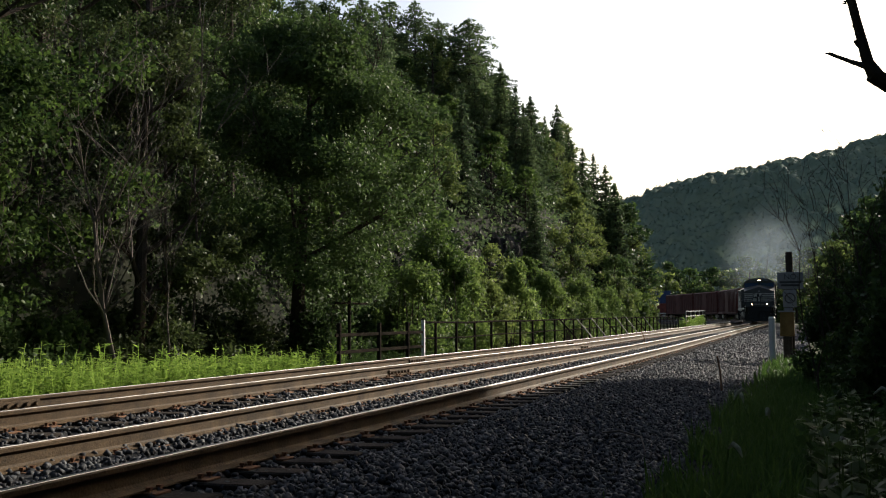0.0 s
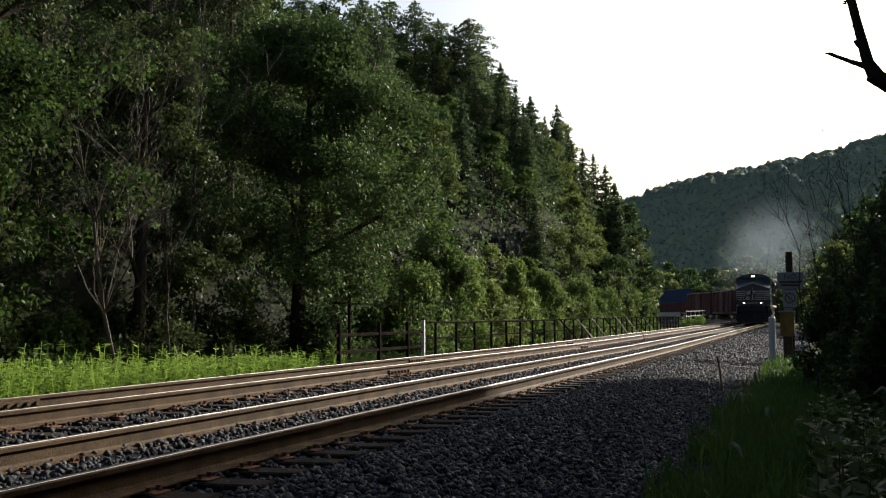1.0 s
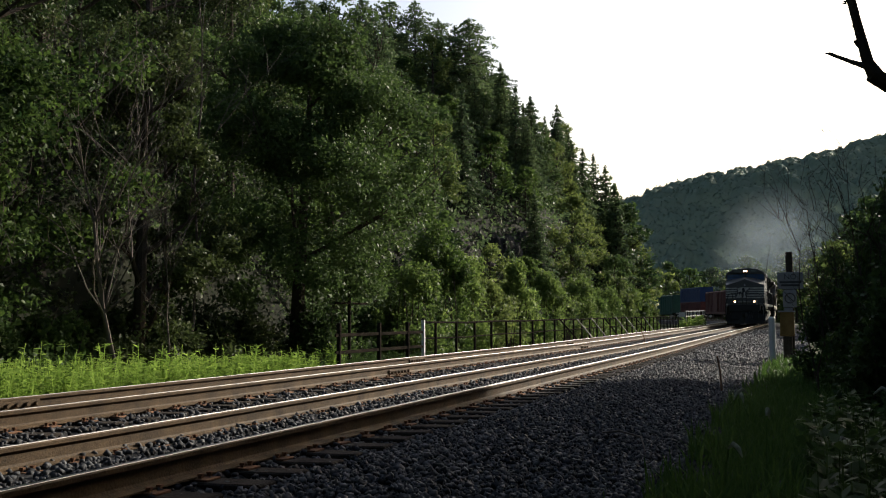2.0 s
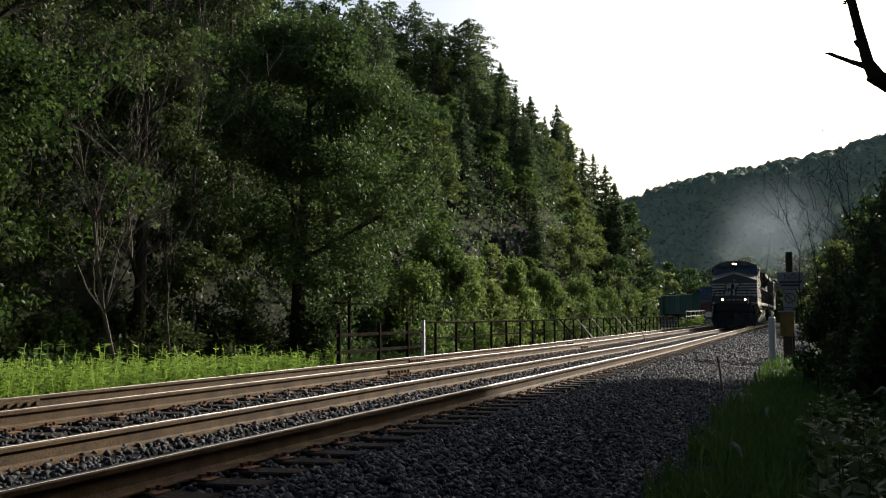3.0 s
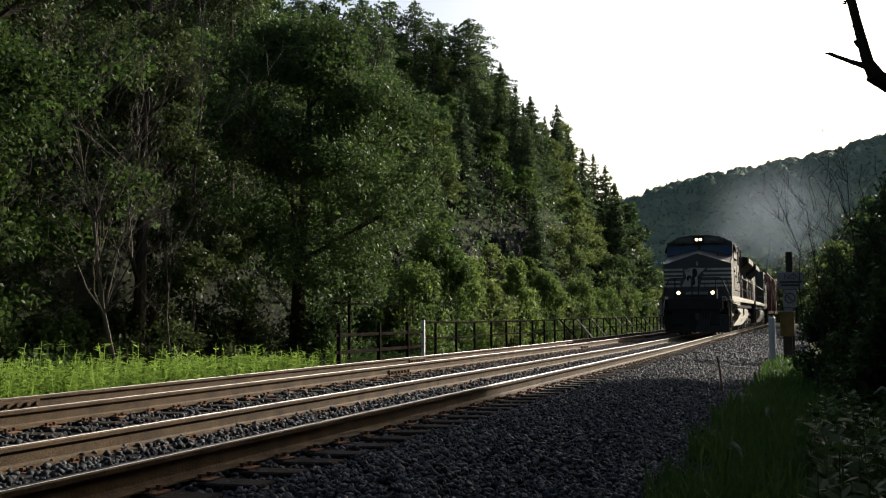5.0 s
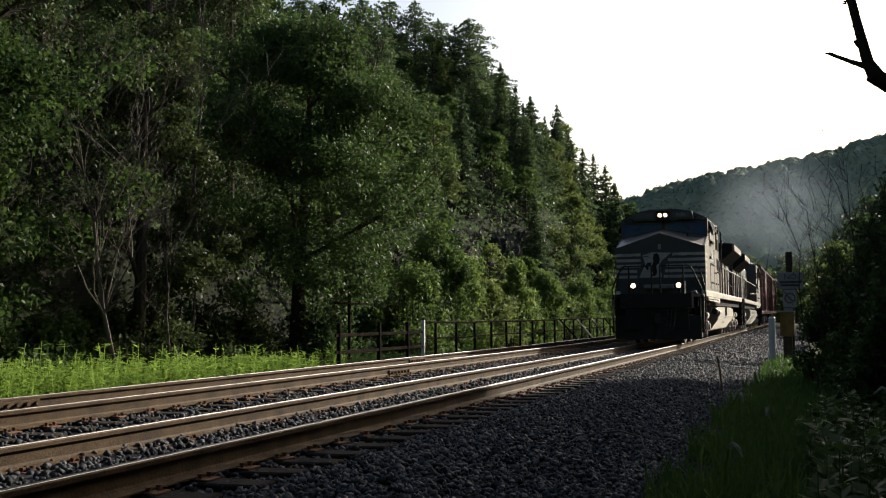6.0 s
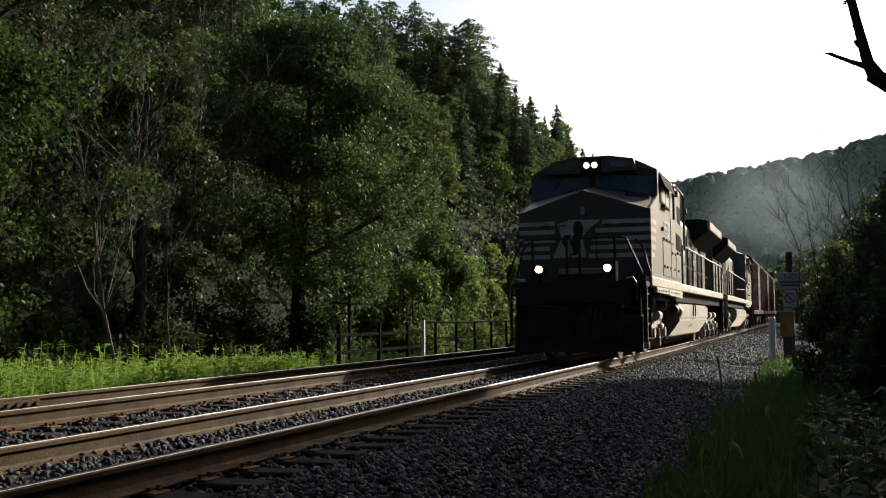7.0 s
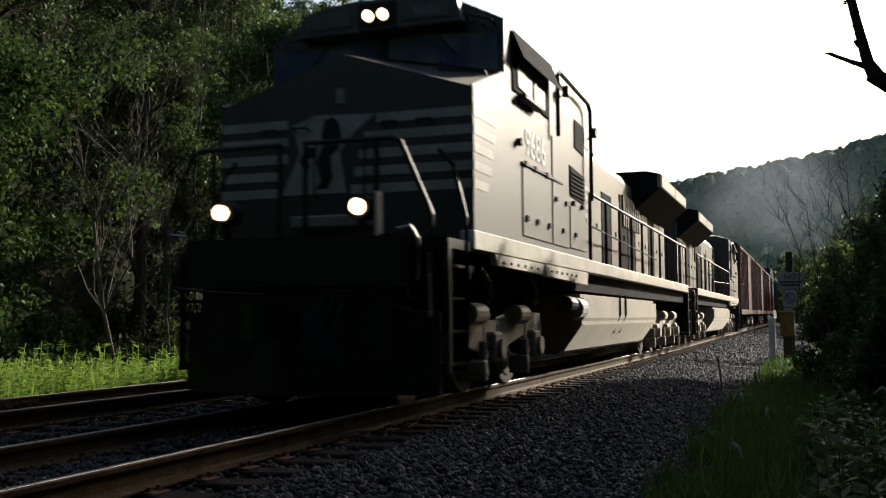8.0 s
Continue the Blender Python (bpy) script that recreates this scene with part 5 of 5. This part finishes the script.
    bm = box(bmesh.new(), -0.25, 0.25, 2.03, 2.2, 4.28, 4.68, 0.03)
    part("headlight_housing", bm, M_BLACK, cab)
    part("center_post", box(bmesh.new(), -0.06, 0.06, 2.19, 2.24, 3.95, 4.3, 0.01), M_BLACK, cab)
    for s in (-1, 1):
        part("roof_grab", tube(bmesh.new(), [(s * 1.08, 2.22, 4.36), (s * 1.1, 2.1, 4.4), (s * 1.4, 2.1, 4.31), (s * 1.42, 2.22, 4.27)], [0.014] * 4, 5), M_BLACK, cab)
        part("nose_edge_rail", tube(bmesh.new(), [(s * 1.5, 1.08, 3.3), (s * 1.5, 2.22, 3.7)], [0.018, 0.018], 5), M_LOCO, nose)
        part("door_handle_rail", tube(bmesh.new(), [(s * 0.3, 1.09, 2.2), (s * 0.3, 1.03, 2.24), (s * 0.3, 1.03, 2.75), (s * 0.3, 1.09, 2.79)], [0.015] * 4, 5), M_BLACK, nose)
    # headlights and ditch lights
    for x in (-0.095, 0.095):
        h = part("headlight", cyl(bmesh.new(), (x, 2.0, 4.48), (x, 2.1, 4.48), 0.095, 18), M_BLACK, top)
        part("lens", cyl(bmesh.new(), (x, 1.985, 4.48), (x, 2.01, 4.48), 0.066, 18), M_LAMP, h, "bright glowing headlight lens")
    for x in (-0.735, 0.76):
        bm = cyl(bmesh.new(), (x, -0.12, 1.94), (x, 0.08, 1.94), 0.125, 18)
        box(bm, x - 0.03, x + 0.03, -0.05, 0.03, 1.65, 1.84)
        h = part("ditch_light", bm, M_BLACK, top)
        part("lens", cyl(bmesh.new(), (x, -0.14, 1.94), (x, -0.11, 1.94), 0.078, 18), M_LAMP, h, "bright glowing lamp lens")
    # front handrails
    for s in (-1, 1):
        bm = bmesh.new()
        tube(bm, [(s * 0.12, 0.0, 2.6), (s * 1.05, 0.0, 2.6), (s * 1.15, 0.0, 2.56), (s * 1.42, 0.0, 1.95), (s * 1.46, 0.0, 1.85), (s * 1.46, 0.0, 1.3)], [0.026] * 6, 6)
        for x in (0.14, 0.9):
            tube(bm, [(s * x, 0.0, 2.6), (s * x, 0.0, 1.66)], [0.03, 0.03], 6)
        part("front_handrail", bm, M_BLACK, top, "bent steel handrail")
        bm = bmesh.new()
        tube(bm, [(s * 1.2, 0.9, 2.62), (s * 1.36, 0.9, 2.45), (s * 1.5, 0.88, 1.9), (s * 1.52, 0.86, 1.25), (s * 1.5, 0.85, 0.6)], [0.024] * 5, 6)
        part("step_rail", bm, M_BLACK, top)
    letters("9686", 0.17, M_DIM, cab, "board_number", Matrix(((1, 0, 0, 0.63), (0, 0, -1, 2.043), (0, 1, 0, 4.42), (0, 0, 0, 1))))
    for s in (-1, 1):
        bm = tube(bmesh.new(), [(s * 1.16, -0.1, 1.72), (s * 1.3, -0.12, 1.74), (s * 1.37, -0.12, 1.62), (s * 1.38, -0.12, 1.3), (s * 1.36, -0.1, 1.24)], [0.016] * 5, 6)
        part("corner_grab", bm, M_BRIGHT, top, "shiny bent grab bar")
        part("corner_post", tube(bmesh.new(), [(s * 1.43, 0.0, 1.5), (s * 1.44, 0.0, 0.9)], [0.018, 0.018], 6), M_BRIGHT, top)
        part("cut_lever", tube(bmesh.new(), [(s * 0.25, -0.14, 1.12), (s * 0.9, -0.14, 1.16), (s * 1.25, -0.12, 1.2), (s * 1.3, -0.14, 1.05)], [0.014] * 4, 5), M_BLACK, top)
    part("marker_plate", box(bmesh.new(), 0.93, 0.965, -0.1, 0.0, 1.66, 2.08), M_SILL, top, "pale steel plate")
    # hood
    bm = bmesh.new()
    out = [(-0.9, 1.8), (0.9, 1.8), (0.9, 3.9), (0.72, 4.15), (-0.72, 4.15), (-0.9, 3.9)]
    loft(bm, [ring_at(out, 6.62), ring_at(out, 20.35)])
    hood = part("hood", bm, M_LOCO, top)
    for s in (-1, 1):
        for k in range(13):
            y0 = 6.9 + k * 1.02
            bm = box(bmesh.new(), s * 0.9, s * 0.925, y0, y0 + 0.93, 1.95, 3.4 + 0.18 * (k % 3 == 0), 0.006)
            box(bm, s * 0.92, s * 0.95, y0 + 0.42, y0 + 0.5, 2.6, 2.7)
            # Some doors take the painted opening shade in place of modelled screens.
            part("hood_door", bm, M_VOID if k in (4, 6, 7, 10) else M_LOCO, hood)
        for k in range(5):
            bm = panel(bmesh.new(), [(s * 0.927, 8.2, 2.55 + k * 0.17), (s * 0.927, 9.4 + k * 0.14, 2.55 + k * 0.17), (s * 0.927, 9.45 + k * 0.14, 2.64 + k * 0.17), (s * 0.927, 8.2, 2.64 + k * 0.17)], s * 0.004, "x")
            part("stripe", bm, M_STRIPE, hood)
        bm = bmesh.new()
        for k in range(9):
            box(bm, s * 0.9, s * 0.96, 13.3 + k * 0.26, 13.45 + k * 0.26, 2.9, 3.6)
        part("hood_vent", bm, M_BLACK, hood)
        # walkway rail
        bm = bmesh.new()
        tube(bm, [(s * 1.5, 7.0, 2.86), (s * 1.5, 20.3, 2.86)], [0.024, 0.024], 6)
        tube(bm, [(s * 1.5, 7.0, 2.35), (s * 1.5, 14.4, 2.2)], [0.016, 0.016], 5)
        rail = part("walkway_handrail", bm, M_BLACK, top, "black steel walkway handrail")
        for k in range(11):
            y = 7.0 + k * 1.33
            part("stanchion", tube(bmesh.new(), [(s * 1.5, y, 1.6), (s * 1.5, y, 2.87)], [0.03, 0.024], 6), M_BLACK, rail)
    # radiator wings
    bm = bmesh.new()
    wing = [(-0.9, 3.4), (0.9, 3.4), (1.56, 3.94), (1.56, 4.26), (1.3, 4.32), (-1.3, 4.32), (-1.56, 4.26), (-1.56, 3.94)]
    loft(bm, [ring_at([(x * 0.96, z) for x, z in wing], 14.8), ring_at(wing, 14.95), ring_at(wing, 20.2)])
    rad = part("radiator", bm, M_UNDERSIDE, top, "black flared radiator housing")
    for s in (-1, 1):
        for y in (15.1, 17.6):
            part("radiator_screen", box(bmesh.new(), s * 1.555, s * 1.575, y, y + 2.4, 3.97, 4.23, 0.005), M_TANK, rad)
    bm = bmesh.new()
    box(bm, -0.55, 0.55, 10.4, 11.6, 4.15, 4.42, 0.05)
    box(bm, -0.3, 0.3, 10.7, 11.3, 4.42, 4.52)
    part("exhaust_stack", bm, M_BLACK, top)
    bm = bmesh.new()
    for x, y in ((0.25, 8.2), (0.32, 8.5), (0.1, 8.3)):
        cyl(bm, (x, y, 4.42), (x, y - 0.4, 4.42), 0.02, 8, 0.09)
        cyl(bm, (x, y, 4.12), (x, y, 4.42), 0.02, 6)
    part("horn", bm, M_BLACK, top)
    # fuel tank
    bm = prism(bmesh.new(), [(-1.48, 1.25), (-1.48, 0.82), (-1.12, 0.32), (1.12, 0.32), (1.48, 0.82), (1.48, 1.25)], "y", 6.55, 14.3)
    bmesh.ops.bevel(bm, geom=[e for e in bm.edges if abs(e.verts[0].co.y - e.verts[1].co.y) > 1], offset=0.06, segments=2, affect="EDGES")
    tank = part("fuel_tank", bm, M_TANK, top, "dust-covered fuel tank")
    for y in (9.6, 10.2):
        part("filler_pipe", tube(bmesh.new(), [(1.5, y, 1.3), (1.5, y, 0.95), (1.32, y + 0.2, 0.6)], [0.02] * 3, 5), M_BLACK, tank)
    part("air_filter", cyl(bmesh.new(), (1.4, 6.1, 1.02), (1.4, 6.5, 1.02), 0.17, 16), M_TANK, tank)
    part("air_dryer", cyl(bmesh.new(), (1.4, 5.6, 1.08), (1.4, 6.0, 1.08), 0.12, 14), M_BLACK, tank)
    for x, y in ((1.1, 1.95), (1.1, 4.0)):
        part("drain_pipe", tube(bmesh.new(), [(1.42, y - 0.4, 1.42), (1.45, y - 0.2, 1.3), (1.4, y + 0.1, 1.12), (1.3, y + 0.3, 1.08)], [0.03] * 4, 6), M_BLACK, top)
    for axles in ((0.95, 2.75, 4.55), (16.15, 17.95, 19.75)):
        loco_truck(top, axles)
        for y in axles:
            wheelset(top, y)
    return top


def freight_truck(parent, y):
    for s in (-1, 1):
        bm = prism(bmesh.new(), [(y - 1.15, 0.5), (y - 0.95, 0.66), (y - 0.4, 0.78), (y + 0.4, 0.78), (y + 0.95, 0.66), (y + 1.15, 0.5), (y + 0.7, 0.42), (y + 0.3, 0.25), (y - 0.3, 0.25), (y - 0.7, 0.42)], "x", s * 0.98, s * 1.12)
        for k in (-0.12, 0.02, 0.16):
            cyl(bm, (s * 1.06, y + k, 0.3), (s * 1.06, y + k, 0.6), 0.06, 8)
        part("truck_sideframe", bm, M_TRUCK, parent)
    part("bolster", box(bmesh.new(), -1.0, 1.0, y - 0.2, y + 0.2, 0.45, 0.95, 0.03), M_BLACK, parent)
    for d in (-0.88, 0.88):
        wheelset(parent, y + d, 0.42, False)


def freight_car(name, label, length, height, paint, ribs=14, roofed=True, door=True):
    """Ribbed steel freight car on two two-axle trucks."""
    top = empty(name, label, "freight car", "freight cars")
    y0, y1, b = 0.5, length - 0.5, 1.1
    bm = box(bmesh.new(), -1.45, 1.45, y0, y1, b, height, 0.03)
    if roofed:
        loft(bm, [ring_at([(-1.47, height - 0.02), (1.47, height - 0.02), (1.3, height + 0.14), (0, height + 0.22), (-1.3, height + 0.14)], y) for y in (y0 - 0.03, y1 + 0.03)])
    body = part("body", bm, paint, top)
    for s in (-1, 1):
        for k in range(ribs + 1):
            y = y0 + 0.05 + (y1 - y0 - 0.1) * k / ribs
            part("side_post", box(bmesh.new(), s * 1.45, s * 1.53, y - 0.05, y + 0.05, b, height - 0.05), paint, body)
        bm = box(bmesh.new(), s * 1.45, s * 1.545, y0, y1, b - 0.16, b + 0.1, 0.01)
        box(bm, s * 1.45, s * 1.54, y0, y1, height - 0.14, height - 0.02, 0.01)
        part("side_sill", bm, paint, body)
        if door:
            m = (y0 + y1) / 2
            bm = box(bmesh.new(), s * 1.5, s * 1.57, m - 1.5, m + 1.5, b + 0.1, height - 0.2, 0.01)
            for k in range(5):
                box(bm, s * 1.57, s * 1.6, m - 1.4, m + 1.4, b + 0.4 + k * 0.6, b + 0.46 + k * 0.6)
            part("door", bm, paint, body)
        bm = bmesh.new()
        for k in range(8):
            box(bm, s * 1.5, s * 1.58, y0 + 0.1, y0 + 0.55, b + 0.2 + k * 0.4, b + 0.23 + k * 0.4)
        part("ladder", bm, M_BLACK, body)
    part("underframe", box(bmesh.new(), -0.4, 0.4, 0.1, length - 0.1, 0.78, 1.1), M_BLACK, top)
    for y in (-0.15, length - 0.35):
        part("coupler", box(bmesh.new(), -0.14, 0.14, y, y + 0.55, 0.72, 0.98, 0.03), M_TRUCK, top)
    freight_truck(top, 2.2)
    freight_truck(top, length - 2.2)
    return top


def container_car(label, upper, lower):
    """Well car with two boxes stacked in it."""
    top = empty("container_car", label, "freight car", "freight cars")
    length = 19.5
    bm = box(bmesh.new(), -1.45, -1.3, 3.2, length - 3.2, 0.4, 1.3)
    box(bm, 1.3, 1.45, 3.2, length - 3.2, 0.4, 1.3)
    box(bm, -1.3, 1.3, 3.2, length - 3.2, 0.35, 0.5)
    box(bm, -1.2, 1.2, 0.2, 3.2, 0.95, 1.2)
    box(bm, -1.2, 1.2, length - 3.2, length - 0.2, 0.95, 1.2)
    part("well_frame", bm, M_TRUCK, top)
    for z, paint in ((0.52, lower), (3.12, upper)):
        bm = box(bmesh.new(), -1.22, 1.22, 3.5, length - 3.5, z, z + 2.58, 0.02)
        for s in (-1, 1):
            for k in range(40):
                y = 3.7 + k * 0.305
                box(bm, s * 1.22, s * 1.255, y, y + 0.14, z + 0.15, z + 2.45)
        part("container", bm, paint, top)
    freight_truck(top, 1.7)
    freight_truck(top, length - 1.7)
    return top


M_BOXCAR = mat("faded_red_oxide_paint", (0.06, 0.017, 0.014), 0.75, vary=0.35, scale=1.2, second=(0.11, 0.035, 0.028), spec=0.2)
M_BLUEBOX = mat("blue_container_paint", (0.014, 0.032, 0.08), 0.7, vary=0.25, scale=1.2, spec=0.2)
M_GREENCAR = mat("faded_green_paint", (0.016, 0.05, 0.032), 0.7, vary=0.3, scale=1.2, spec=0.2)
M_DARKCAR = mat("sooty_black_paint", (0.04, 0.038, 0.036), 0.6, vary=0.35, scale=1.2)

lead = build_locomotive()
keyed_lead = len(WHEELS)
trail = copy_thing(lead, Matrix())
tagged(trail, "black diesel freight locomotive coupled backwards behind the leader")
for w in [o for o in trail.children if o.name.startswith("wheelset")]:
    WHEELS.append((w, w.location.y, w.location.z))
TRAIN.append((lead, 0.0, 2.75, 17.95, False))
TRAIN.append((trail, 22.4, 3.4, 18.6, True))
d = 44.4
red = freight_car("boxcar", "faded red boxcar with ribbed sides", 16.8, 4.55, M_BOXCAR)
order = [(red, 16.8), (copy_thing(red, Matrix()), 16.8), (copy_thing(red, Matrix()), 16.8)]
order.append((container_car("well car carrying a blue container on a red one", M_BLUEBOX, M_BOXCAR), 19.6))
green = freight_car("boxcar", "faded dark green boxcar with ribbed sides", 17.6, 4.5, M_GREENCAR)
order += [(green, 17.6), (copy_thing(green, Matrix()), 17.6)]
gon = freight_car("gondola_car", "sooty dark high-sided gondola car", 16.4, 3.7, M_DARKCAR, 12, False, False)
order += [(gon, 16.4), (copy_thing(gon, Matrix()), 16.4), (copy_thing(gon, Matrix()), 16.4)]
for car, length in order:
    TRAIN.append((car, d, 2.2, length - 2.2, False))
    d += length + 0.35

# ---- diesel smoke, in thin curved wisps that drift and rise ----


def smoke_mat():
    m = bpy.data.materials.new("thin_grey_smoke")
    m.use_nodes = True
    nt = m.node_tree
    out = nt.nodes["Material Output"]
    nt.nodes.remove(nt.nodes["Principled BSDF"])
    co = nt.nodes.new("ShaderNodeTexCoord")
    ln = nt.nodes.new("ShaderNodeVectorMath")
    ln.operation = "LENGTH"
    nt.links.new(co.outputs["Object"], ln.inputs[0])
    fall = nt.nodes.new("ShaderNodeMapRange")
    fall.interpolation_type = "SMOOTHSTEP"
    fall.inputs["From Min"].default_value, fall.inputs["From Max"].default_value = 0.1, 0.95
    fall.inputs["To Min"].default_value, fall.inputs["To Max"].default_value = 0.135, 0.0
    nt.links.new(ln.outputs["Value"], fall.inputs["Value"])
    nz = nt.nodes.new("ShaderNodeTexNoise")
    nz.inputs["Scale"].default_value, nz.inputs["Detail"].default_value = 1.6, 4
    info = nt.nodes.new("ShaderNodeObjectInfo")
    off = nt.nodes.new("ShaderNodeVectorMath")
    off.operation = "ADD"
    nt.links.new(co.outputs["Object"], off.inputs[0])
    nt.links.new(info.outputs["Random"], off.inputs[1])
    nt.links.new(off.outputs[0], nz.inputs["Vector"])
    mul = nt.nodes.new("ShaderNodeMath")
    mul.operation = "MULTIPLY"
    nt.links.new(fall.outputs[0], mul.inputs[0])
    nt.links.new(nz.outputs["Fac"], mul.inputs[1])
    tr = nt.nodes.new("ShaderNodeBsdfTransparent")
    df = nt.nodes.new("ShaderNodeBsdfTranslucent")
    df.inputs[0].default_value = (0.58, 0.68, 0.78, 1)
    mix = nt.nodes.new("ShaderNodeMixShader")
    nt.links.new(mul.outputs[0], mix.inputs[0])
    nt.links.new(tr.outputs[0], mix.inputs[1])
    d2 = nt.nodes.new("ShaderNodeBsdfDiffuse")
    d2.inputs[0].default_value = (0.58, 0.68, 0.78, 1)
    both = nt.nodes.new("ShaderNodeMixShader")
    nt.links.new(df.outputs[0], both.inputs[1])
    nt.links.new(d2.outputs[0], both.inputs[2])
    nt.links.new(both.outputs[0], mix.inputs[2])
    nt.links.new(mix.outputs[0], out.inputs[0])
    return m


M_SMOKE = smoke_mat()
SMOKE = []
srng = random.Random(31)
wisp = None
for i in range(6):
    bm = bmesh.new()
    bmesh.ops.create_grid(bm, x_segments=24, y_segments=24, size=1.0)
    for v in bm.verts:
        x, y = v.co.x, v.co.y
        v.co = Vector((x, 0.14 * (x * x + y * y) + 0.12 * noise.noise((x * 2, y * 2, i * 3.0)) - 0.2, y))
    w = tagged(obj("smoke_wisp", bm, M_SMOKE, None, "", True), "thin grey wisp of diesel exhaust drifting above the train", "smoke", "exhaust smoke")
    k = 3.4 + 0.7 * i
    w.scale = (k * 1.25, k, k)
    SMOKE.append((w, srng.uniform(-2.6, 2.4), -10 + 5.5 * i, 6.6 + 0.85 * i + srng.uniform(-0.8, 0.8), srng.uniform(0, 360)))

# ---- what moves ----
NOSE_0, SPEED, LOCO_LENGTH = 108.16, 12.45, 21.3


def carriage_rows(offset, front, back, times, turned):
    """Poses of a vehicle whose two bogies run on the near track."""
    rows = []
    for t in times:
        d = NOSE_0 - SPEED * t + offset
        p, q = on_track(d + front, 0), on_track(d + back, 0)
        turn = math.atan2(-(q.x - p.x), q.y - p.y)
        u = (q - p).normalized()
        o = p - u * front - Vector((0, 0, 0.015))
        m = pose(o.x, o.y, o.z, math.degrees(math.asin(u.z)), 0, math.degrees(turn))
        if turned:
            m = pose(o.x, o.y, o.z, 0, 0, math.degrees(turn)) @ pose(0, LOCO_LENGTH, 0, 0, 0, 180)
        rows.append((t, m))
    return rows


def motions():
    times = [0.25 * i for i in range(33)]
    for thing, offset, front, back, turned in TRAIN:
        walk(thing, carriage_rows(offset, front, back, times, turned))
    for w, dx, dy, z, roll in SMOKE:
        rows = []
        for t in (0, 1, 2, 3, 4, 5, 6, 7, 8):
            y = float(np.interp(t, (0, 3.5, 8), (124, 94, 74)))
            x = track(y + dy)[0] + 0.9 + dx + 0.22 * t
            rows.append((t, pose(x, y + dy, z + 0.18 * t, 0, roll + 2.0 * t, 18)))
        walk(w, rows)
    for i, (w, y, r) in enumerate(WHEELS):
        s = 1 if i < keyed_lead else -1
        walk(w, [(k / 30, pose(0, y, r) @ Matrix.Rotation(s * SPEED * k / 30 / r, 4, "X")) for k in range(241)])


motions()
